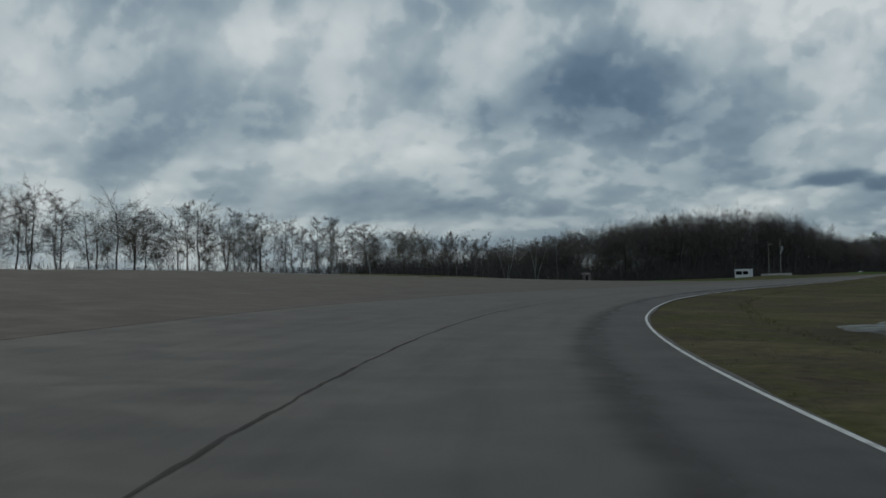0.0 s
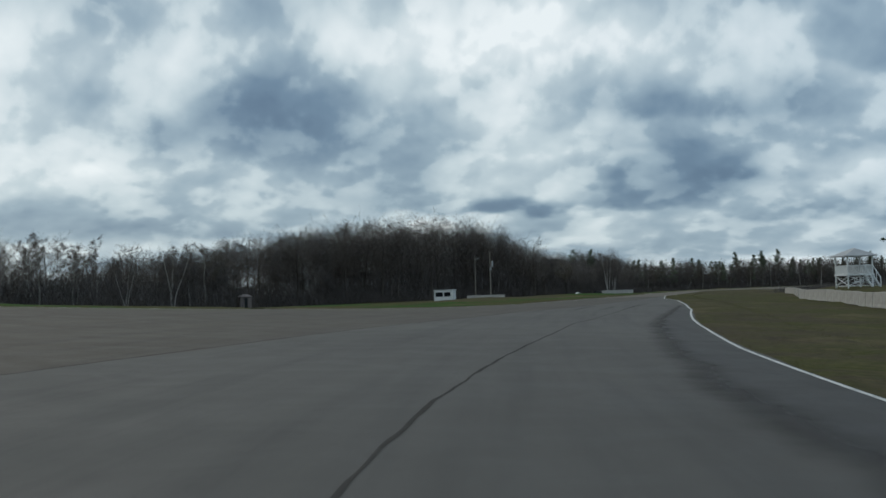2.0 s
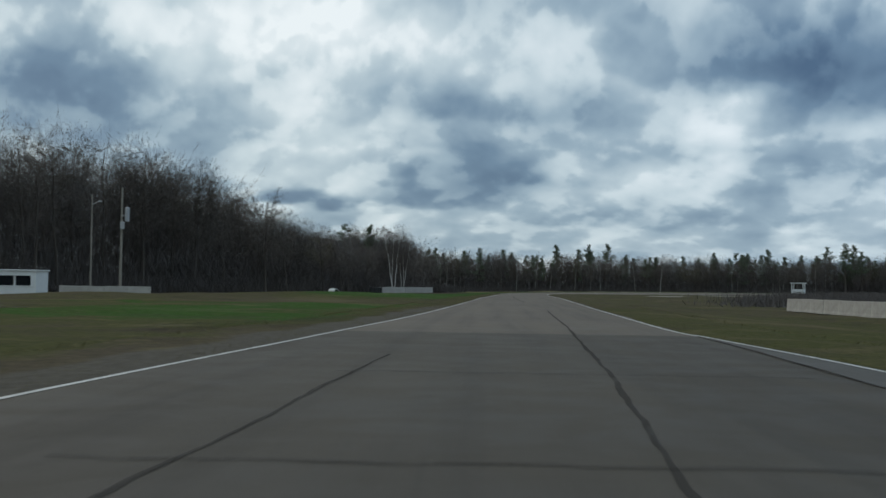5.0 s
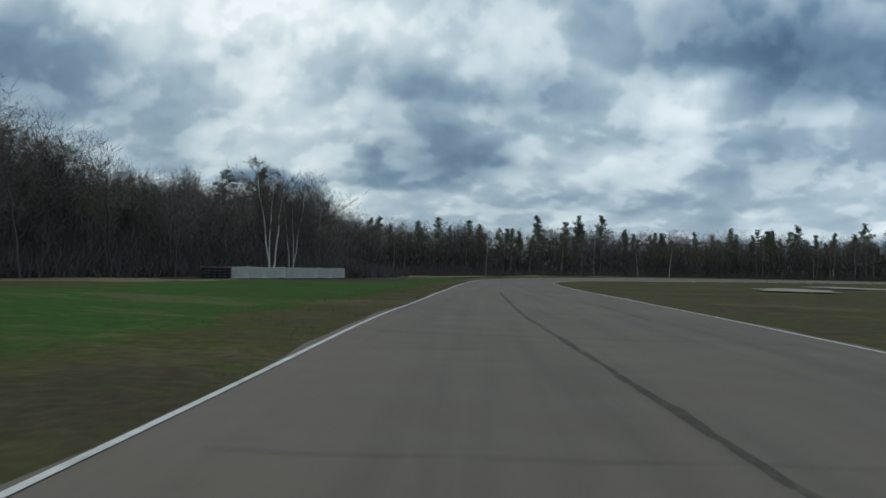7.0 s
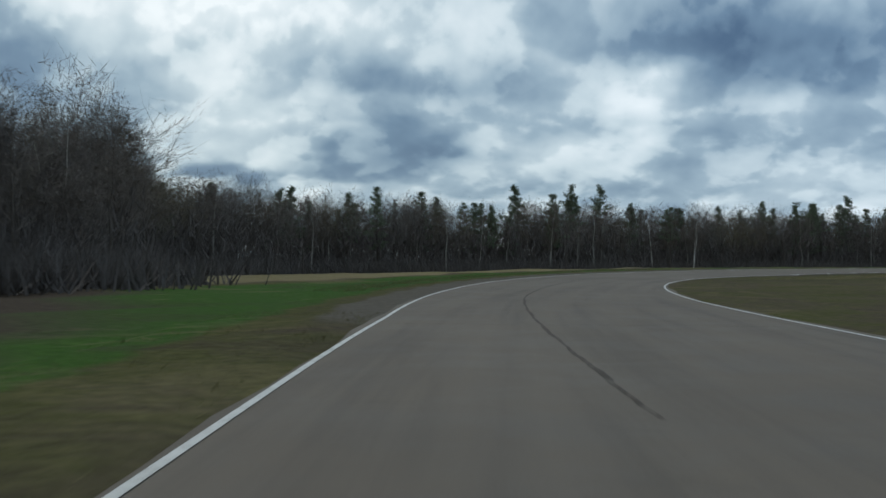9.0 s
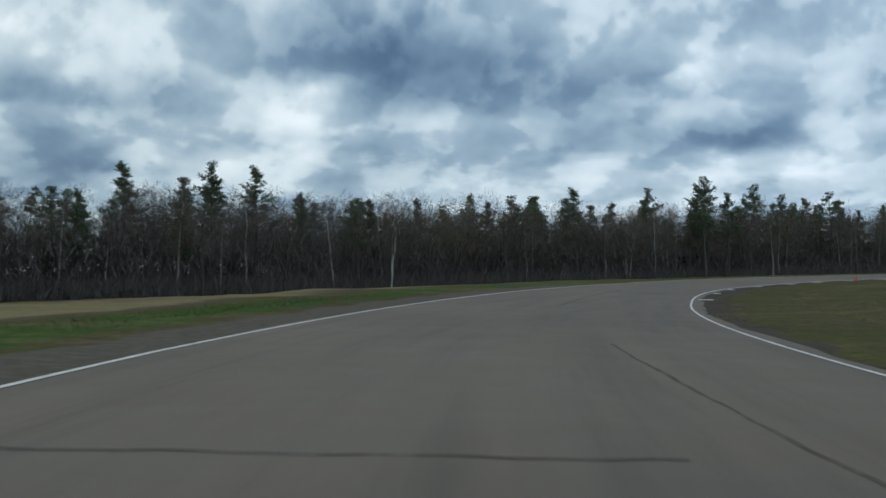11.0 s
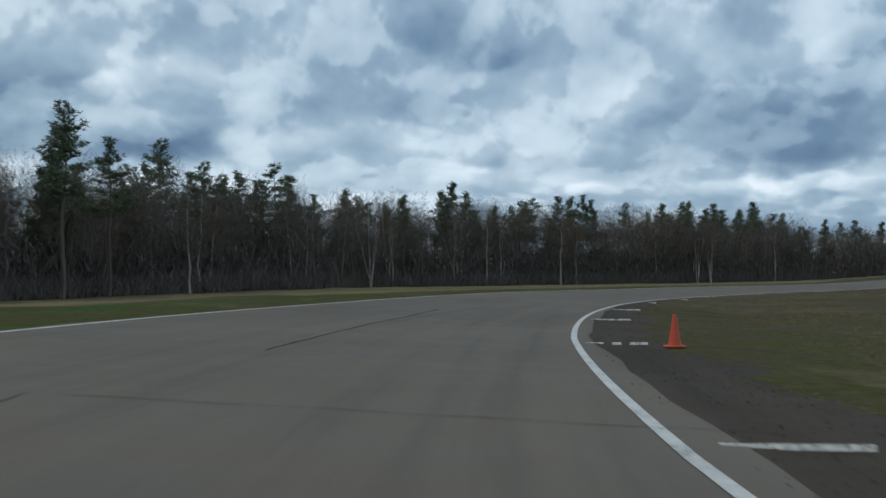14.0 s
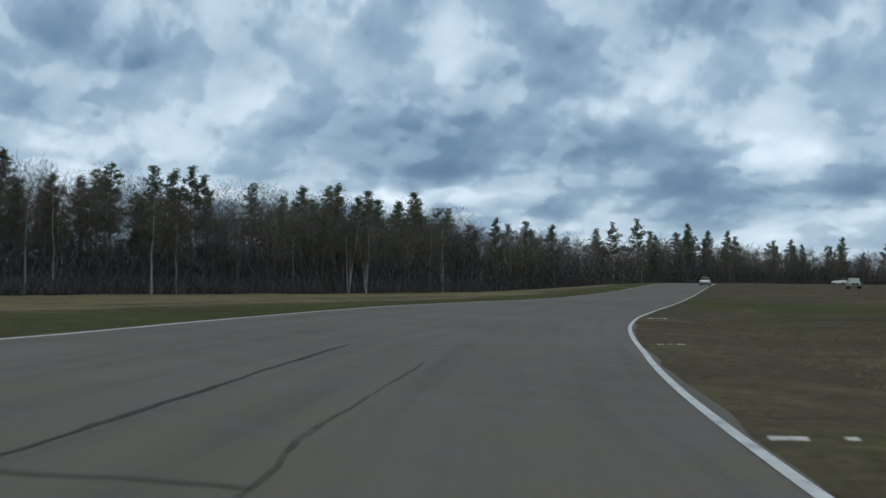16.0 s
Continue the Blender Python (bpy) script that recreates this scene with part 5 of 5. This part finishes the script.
def sedan(x, y, turn, label):
    ob = thing("sedan_car", label, "car")
    one("body", M_CAR, ob, hull([(-2.1, 0.70, 0.34, 0.62, 0.62, 0.72), (-1.95, 0.82, 0.24, 0.72, 0.72, 0.90), (-1.2, 0.85, 0.2, 0.78, 0.74, 0.93), (0.6, 0.85, 0.2, 0.76, 0.74, 0.90),
                                 (1.8, 0.82, 0.24, 0.66, 0.7, 0.74), (2.1, 0.7, 0.34, 0.55, 0.6, 0.6)]))
    one("cabin", M_GLASS, ob, hull([(-1.55, 0.70, 0.82, 0.9, 0.62, 0.94), (-0.85, 0.73, 0.82, 0.95, 0.56, 1.30), (0.1, 0.73, 0.82, 0.95, 0.56, 1.32), (0.95, 0.70, 0.82, 0.9, 0.6, 0.93)]), "dark glazed cabin")
    one("roof", M_CAR, ob, lambda bm: box(bm, (1.1, 1.25, 0.05), (0, -0.38, 1.30), bevel=0.02))
    for sx in (-0.58, 0.58):
        one("tail_lamp", M_RED, ob, lambda bm: box(bm, (0.28, 0.05, 0.13), (sx, -2.08, 0.62), bevel=0.01), "red tail lamp")
        one("headlamp", M_METAL, ob, lambda bm: box(bm, (0.26, 0.05, 0.12), (sx, 2.06, 0.5), bevel=0.01))
    one("bumper", M_RUBBER, ob, lambda bm: box(bm, (1.5, 0.12, 0.2), (0, -2.08, 0.3), bevel=0.03))
    for sx in (-0.76, 0.76):
        for wy in (-1.3, 1.3):
            wheel("wheel", ob, sx, wy, 0.31, 0.2)
    return stand(ob, x, y, turn, -0.015)


sedan(505.5, 341.5, -106, "white sedan car on the race course ahead")
sedan(585.0, 290.0, -60, "white sedan car parked far in the infield")


def pickup(x, y, turn):
    ob = thing("pickup_truck", "pale green pickup truck parked on the infield grass", "truck")
    one("body", M_TRUCK, ob, hull([(-2.4, 0.86, 0.42, 0.85, 0.84, 0.95), (-0.4, 0.9, 0.38, 0.85, 0.86, 0.97), (1.6, 0.9, 0.38, 0.85, 0.84, 0.97), (2.4, 0.82, 0.45, 0.8, 0.74, 0.9)]))
    one("cab", M_TRUCK, ob, hull([(-0.35, 0.85, 0.9, 1.05, 0.72, 1.62), (0.7, 0.85, 0.9, 1.05, 0.72, 1.64), (1.15, 0.84, 0.9, 1.0, 0.8, 1.04)]))
    one("windscreen", M_GLASS, ob, lambda bm: box(bm, (1.4, 0.04, 0.56), (0, 1.0, 1.04), (38, 0, 0)), "dark windscreen")
    for sx in (-0.83, 0.83):
        one("window", M_GLASS, ob, lambda bm: box(bm, (0.04, 0.85, 0.4), (sx * 0.99, 0.2, 1.1), (0, 12 if sx < 0 else -12, 0)), "dark side window")
    one("grille", M_RUBBER, ob, lambda bm: box(bm, (1.1, 0.06, 0.28), (0, 2.38, 0.55), bevel=0.02))
    for sx in (-0.8, 0.8):
        for wy in (-1.5, 1.5):
            wheel("wheel", ob, sx, wy, 0.37, 0.22)
    return stand(ob, x, y, turn, -0.015)


pickup(489.0, 323.0, 75)

# --- lone trees and clumps of brush in the infield
for px, py, sort, tall in ((146, 238, "red_pine", 11.8), (151.5, 240, "red_pine", 11.2), (156, 243, "red_pine", 10.5)):
    plant(sort, px, py, tall)
for px, py, tall in ((121.5, 315.0, 9.4), (124.5, 318.0, 7.6), (137.0, 345.0, 7.2)):
    plant("birch", px, py, tall, "birches by the barrier")
for px, py, tall in ((336.5, 443.0, 17.0), (343.0, 442.5, 14.5)):
    plant("pine", px, py, tall, "trees of the north wood")
for px, py in ((485.0, 396.5), (483.0, 399.0), (259.5, 438.0), (318.0, 445.5), (403.5, 438.5)):
    plant("birch", px, py, 9.0, "birches of the north wood")


def brush_mound(points, label, seed, count=9000, tall=0.8):
    """Dead brush over a low bank."""
    r = np.random.default_rng(seed)
    k = r.integers(0, len(points), count)
    c = np.array(points)[k]
    x, y = c[:, 0] + r.normal(size=count) * c[:, 2] * 0.7, c[:, 1] + r.normal(size=count) * c[:, 2] * 0.7
    z = height(x, y) - 0.05
    size = tall * (0.4 + r.random(count))
    a = np.stack([x, y, z], -1)
    b = a + np.stack([r.normal(size=count) * 0.35, r.normal(size=count) * 0.35, size], -1)
    th = r.random(count) * 3.14
    w = np.stack([np.cos(th), np.sin(th), 0 * th], -1) * 0.08
    tagged(new("brush", tri_mesh("brush", np.stack([a - w / 2, a + w / 2, b], 1), M_BRUSH)), label, "brush", kind="stuff")


brush_mound([(126, 232, 5), (136, 240, 6), (146, 248, 7), (158, 258, 8), (170, 266, 9), (184, 276, 9)], "dark dead brush behind the infield barriers", 21, 36000)
brush_mound([(130, 320, 1.6), (133, 323, 1.8), (136, 328, 2.0)], "dark brush between barrier and road edge", 22, 2500, 1.0)

# --- sheets of standing water and bare gravel in the infield
M_WATER = ragged("still_water", (0.03, 0.032, 0.03), 0.12, 0.0, 1.1, 0.5)
M_GRAVEL = plain("pale_gravel", (0.24, 0.22, 0.185), 0.95, 0.3, 1.2, relief=0.02)


def blot(name, x, y, rx, ry, turn, lift, mat, label, category, seed):
    r = np.random.default_rng(seed)
    n = 40
    ph = r.random(4) * 6.28
    verts, faces = [(x, y, height1(x, y) + lift)], []
    c, s = math.cos(radians(turn)), math.sin(radians(turn))
    for ring in (0.5, 1.0):
        for a in np.linspace(0, 2 * math.pi, n, endpoint=False):
            k = ring * (1 + 0.22 * math.sin(2 * a + ph[0]) + 0.13 * math.sin(5 * a + ph[1]) + 0.07 * math.sin(9 * a + ph[2]))
            u, v = rx * k * math.cos(a), ry * k * math.sin(a)
            px, py = x + u * c - v * s, y + u * s + v * c
            verts.append((px, py, height1(px, py) + lift if mat is not M_WATER else height1(x, y) + lift))
    for i in range(n):
        j = (i + 1) % n
        faces += [(0, 1 + i, 1 + j), (1 + i, 1 + n + i, 1 + n + j, 1 + j)]
    tagged(new(name, mesh_from(name, verts, faces, mat, True)), label, category, kind="structure")


blot("water", 9.7, 24.5, 3.2, 1.3, 70, 0.06, M_WATER, "shallow puddle lying on the infield grass", "puddle", 1)
blot("gravel_patch", 147, 283, 8.0, 3.0, 50, 0.04, M_GRAVEL, "pale bare gravel in the infield grass", "gravel", 2)
blot("gravel_patch", 170, 300, 9.0, 3.5, 50, 0.04, M_GRAVEL, "pale bare gravel in the infield grass", "gravel", 3)

M_SOIL = ragged("dark_wet_soil", (0.045, 0.039, 0.028), 0.95, 0.03, 2.2, top=0.85)
blot("bare_soil", 59.0, 181.4, 2.3, 0.5, 45, 0.03, M_SOIL, "dark bare soil in the grass beside the straight", "soil", 5)
blot("bare_soil", 56.0, 197.0, 2.6, 0.8, 60, 0.03, M_SOIL, "dark bare soil in the grass beside the straight", "soil", 6)
strip("ditch_bed", 12.3, 14.6, lambda t: 17.5 + 8 * wobble(t), lambda t: 18.9 + 9 * wobble(t + 1), 0.05, M_SOIL, "dark wet ditch between grass and wood", "ditch", across=3)
strip("ditch_bed", 16.2, 18.4, lambda t: 24.0 + 8 * wobble(t), lambda t: 25.6 + 9 * wobble(t + 1), 0.05, M_SOIL, "dark wet ditch between grass and wood", "ditch", across=3)

# ------------------------------------------------------------ cracks, joints and rubber on the asphalt


def ribbon(name, table, width, mat, lift, label, category):
    t0, t1 = table[0][0], table[-1][0]
    seed = t0 * 7.3 + table[0][1]
    mid = lambda t: along(table, t) + 0.009 * np.sin(61 * t + seed) + 0.007 * np.sin(143 * t + seed) + 0.006 * np.sin(317 * t)
    half = lambda t: width / 2 * (1.0 + 0.25 * np.sin(37 * t + seed) + 0.18 * np.sin(97 * t) + 0.12 * np.sin(233 * t + seed)) + 0.003
    strip(name, t0, t1, lambda t: mid(t) - half(t), lambda t: mid(t) + half(t), lift, mat, label, category, step=0.01, across=2)


CRACKS = [
    [(-0.3, 1.45), (0.5, 1.45), (1.1, 1.5), (1.67, 1.2), (1.87, 1.0), (2.28, 0.5), (2.46, 0.1), (2.65, -0.4), (2.8, -0.8), (3.0, -1.2), (3.15, -1.8), (3.41, -2.5), (4.0, -3.7)],
    [(4.45, 0.2), (4.62, -0.03), (4.72, -0.22), (4.84, -0.50), (5.0, -0.78), (5.13, -0.95), (5.33, -1.4), (5.71, -1.9), (6.2, -2.2)],
    [(5.05, 1.7), (5.13, 1.58), (5.18, 1.46), (5.27, 1.38), (5.4, 1.2)],
    [(6.9, -1.6), (7.6, -1.0), (8.05, -0.98), (8.21, -0.98), (8.33, -1.0)],
    [(7.6, -3.35), (7.82, -3.4), (7.9, -3.2), (8.42, -2.36), (8.62, -2.5)],
    [(9.2, -1.0), (9.9, -0.2), (10.4, 0.1), (10.65, 0.33), (10.7, 0.5), (10.86, 0.6)],
    [(10.2, 1.7), (10.66, 2.05), (10.73, 2.05), (10.77, 2.36), (10.92, 2.3)],
    [(10.95, -1.9), (11.17, -1.73), (11.26, -1.62), (11.34, -1.53), (11.5, -1.25)],
    [(12.0, 0.25), (12.16, 0.36), (12.25, 0.48), (12.36, 0.63), (12.49, 0.75), (12.83, 1.36)],
    [(13.55, 0.2), (13.66, -0.14), (13.69, -0.4), (13.72, -0.58)],
    [(13.4, 3.2), (13.76, 3.47), (13.84, 3.4), (13.95, 3.3)],
    [(13.88, 2.1), (13.95, 2.2), (14.09, 2.45), (14.24, 3.08)],
    [(14.4, 2.6), (14.7, 2.68), (14.76, 2.64), (14.95, 2.9)],
    [(14.69, 0.1), (14.72, 0.33), (14.76, 0.64)],
    [(15.7, 2.1), (16.17, 2.22), (16.25, 2.19), (16.5, 2.3)],
    [(16.1, 0.95), (16.16, 0.96), (16.2, 1.02), (16.32, 0.93), (16.42, 0.9)],
    [(8.25, -3.42), (8.31, -3.32), (8.38, -3.66)],
]
WIDE = (0.034, 0.046, 0.035, 0.075, 0.03, 0.045, 0.045, 0.035, 0.055, 0.035, 0.03, 0.03, 0.04, 0.025, 0.045, 0.032, 0.035)
for table, w in zip(CRACKS, WIDE):
    ribbon("tar_seam", table, w, M_TAR if table[0][0] < 5.2 or table[0][0] in (14.4, 15.7) else M_FAINT, 0.016 if table[0][0] < 4.05 else 0.005, "dark tar-sealed crack in the asphalt", "crack")

SEAM_LINE = [(a, b) for a, b in SEAM if a > -1]
ribbon("tar_seam", SEAM_LINE, 0.032, M_TAR, 0.016, "ragged dark joint between two pavements", "crack")

# rubber marks of sliding tyres
for table, w in (([(3.6, -0.75), (3.76, -0.9), (3.95, -1.15)], 0.16), ([(3.7, -3.1), (3.85, -3.4), (4.08, -4.15)], 0.17), ([(3.62, -1.9), (3.76, -2.2), (3.9, -2.3)], 0.15)):
    ribbon("skid_mark", table, w, M_SKID, 0.017, "dark rubber mark on the grey asphalt", "skid mark")


def joint(t, d0, d1, width=0.045, lift=0.006, mat=M_FAINT):
    n = max(3, int(abs(d1 - d0) * 6))
    d = np.linspace(d0, d1, n)
    tt = t + 0.0009 * np.sin(d * 5 + t * 9) + 0.0005 * np.sin(d * 13)
    w = width / 2 * (0.8 + 0.4 * np.abs(np.sin(d * 3.7 + t)))
    ax, ay = world_xy(tt, d)
    k = np.interp(tt, ST, PACE)
    bx, by = world_xy(tt + 2 * w / k, d)
    verts = np.concatenate([np.stack([ax, ay, height(ax, ay) + lift], -1), np.stack([bx, by, height(bx, by) + lift], -1)])
    faces = [(i, i + 1, n + i + 1, n + i) for i in range(n - 1)]
    tagged(new("tar_joint", mesh_from("tar_joint", verts, faces, mat, True)), "narrow dark joint across the asphalt", "joint", kind="structure")


for t, d0, d1 in ((3.705, 0.3, 5.0), (3.97, -0.4, 4.0), (4.255, -1.5, 3.2), (4.70, -2.6, 0.1), (4.93, -2.9, 3.0), (5.155, -2.3, 2.2), (5.32, -3.5, 1.5), (5.6, -3.0, 2.0), (5.9, -3.6, 1.4), (6.3, -4.0, 1.5),
                  (6.75, -4.2, 1.2), (7.15, -3.0, 1.3), (7.42, -4.5, 1.4), (7.67, -4.2, -0.5), (8.28, -4.6, 0.6), (8.9, -4.6, 1.2), (9.5, -4.0, 1.5), (10.1, -3.0, 2.0), (10.81, 2.9, 3.8), (11.185, -1.0, 3.4), (12.0, -2.0, 4.5),
                  (12.35, 1.8, 3.9), (12.69, -2.3, 0.8), (13.18, -2.0, 2.2), (13.715, -1.75, -0.6), (14.10, -1.2, 0.9), (14.24, -2.0, 2.8), (14.705, -1.2, 3.4), (15.21, -1.3, 0.0), (15.225, 2.5, 4.0), (15.30, 2.7, 5.2), (15.33, -0.9, 0.6), (15.7, -2.2, 1.8), (16.15, 0.95, 3.0), (16.49, -2.15, -0.7)):
    joint(t, d0, d1, (0.032 if t != 4.255 else 0.06) + 0.012 * rng.random(), 0.018 if t < 4 and d0 < 0 else 0.006, M_JOINT if t in (4.255, 4.70, 5.155, 5.32, 7.67, 11.185, 14.705, 15.21, 16.15, 16.49) else M_FAINT)

# ------------------------------------------------------------ grass blades near the road


def blades(t0, t1, lo, hi, count, label, seed, tall=0.16, mat=M_BLADES):
    r = np.random.default_rng(seed)
    t = t0 + (t1 - t0) * r.random(count)
    u = r.random(count)**1.4
    d = lo(t) + (hi(t) - lo(t)) * u
    x, y = world_xy(t, d)
    keep = np.array([noise.noise((a * 0.6, b * 0.6, 9)) for a, b in zip(x, y)]) > -0.15 - 0.3 * r.random(count)
    x, y = x[keep], y[keep]
    n = len(x)
    z = height(x, y) - 0.05
    size = tall * (0.5 + r.random(n))
    a = np.stack([x, y, z], -1)
    b = a + np.stack([r.normal(size=n) * 0.09, r.normal(size=n) * 0.09, size], -1)
    th = r.random(n) * 3.14
    w = np.stack([np.cos(th), np.sin(th), 0 * th], -1) * (0.006 + 0.012 * r.random(n))[:, None]
    tagged(new("grass", tri_mesh("grass", np.stack([a - w / 2, a + w / 2, b], 1), mat)), label, "grass", kind="stuff")


blades(6.8, 9.6, lambda t: edge_l(t) + 0.25, lambda t: edge_l(t) + 2.6, 30000, "short rough grass beside the outer edge of the course", 31, 0.07)
blades(10.0, 12.2, lambda t: edge_l(t) + 1.6, lambda t: edge_l(t) + 4.0, 16000, "dry grass beyond the gravelly verge", 35, 0.08)
blades(11.5, 17.5, lambda t: edge_r(t) - bare_width(t) - 0.15, lambda t: edge_r(t) - 9, 60000, "short dry grass inside the bend", 32, 0.065, M_STRAW)
blades(11.7, 15.9, lambda t: edge_r(t) - bare_width(t) + 0.45, lambda t: edge_r(t) - bare_width(t) - 1.3, 34000, "thin dry grass creeping over the broken shoulder", 36, 0.05, M_STRAW)
blades(-0.2, 6.8, lambda t: edge_r(t) - 0.2, lambda t: edge_r(t) - 3, 30000, "short grass at the inner edge of the banked turn", 33, 0.07)
blades(4.4, 6.8, lambda t: edge_l(t) + 0.2, lambda t: edge_l(t) + 3, 20000, "short grass beside the straight", 34, 0.07)


def rubble(t0, t1, count, seed):
    """Crumbs of asphalt and gravel on the broken shoulder."""
    r = np.random.default_rng(seed)
    t = t0 + (t1 - t0) * r.random(count)
    d = edge_r(t) - 0.2 - bare_width(t) * r.random(count)**0.8
    x, y = world_xy(t, d)
    z = height(x, y) + 0.0
    s = 0.005 + 0.013 * r.random(count)**3
    base = np.array([(1, 0, 0), (-0.5, 0.87, 0), (-0.5, -0.87, 0), (0, 0, 0.9)])
    tris = []
    for i in range(count):
        a = r.random() * 6.28
        c, q = math.cos(a), math.sin(a)
        k = base * s[i] * r.uniform(0.6, 1.4, 3)
        v = np.stack([k[:, 0] * c - k[:, 1] * q + x[i], k[:, 0] * q + k[:, 1] * c + y[i], k[:, 2] + z[i] - 0.004], -1)
        tris += [(v[0], v[1], v[3]), (v[1], v[2], v[3]), (v[2], v[0], v[3])]
    tagged(new("gravel", tri_mesh("gravel", np.array(tris), M_GRAVEL_DARK)), "crumbled asphalt and gravel on the shoulder", "gravel", kind="stuff")


M_GRAVEL_DARK = leafy("crumbled_asphalt", [(0.035, 0.03, 0.025), (0.06, 0.052, 0.042), (0.10, 0.088, 0.072)])
rubble(11.8, 15.8, 9000, 41)
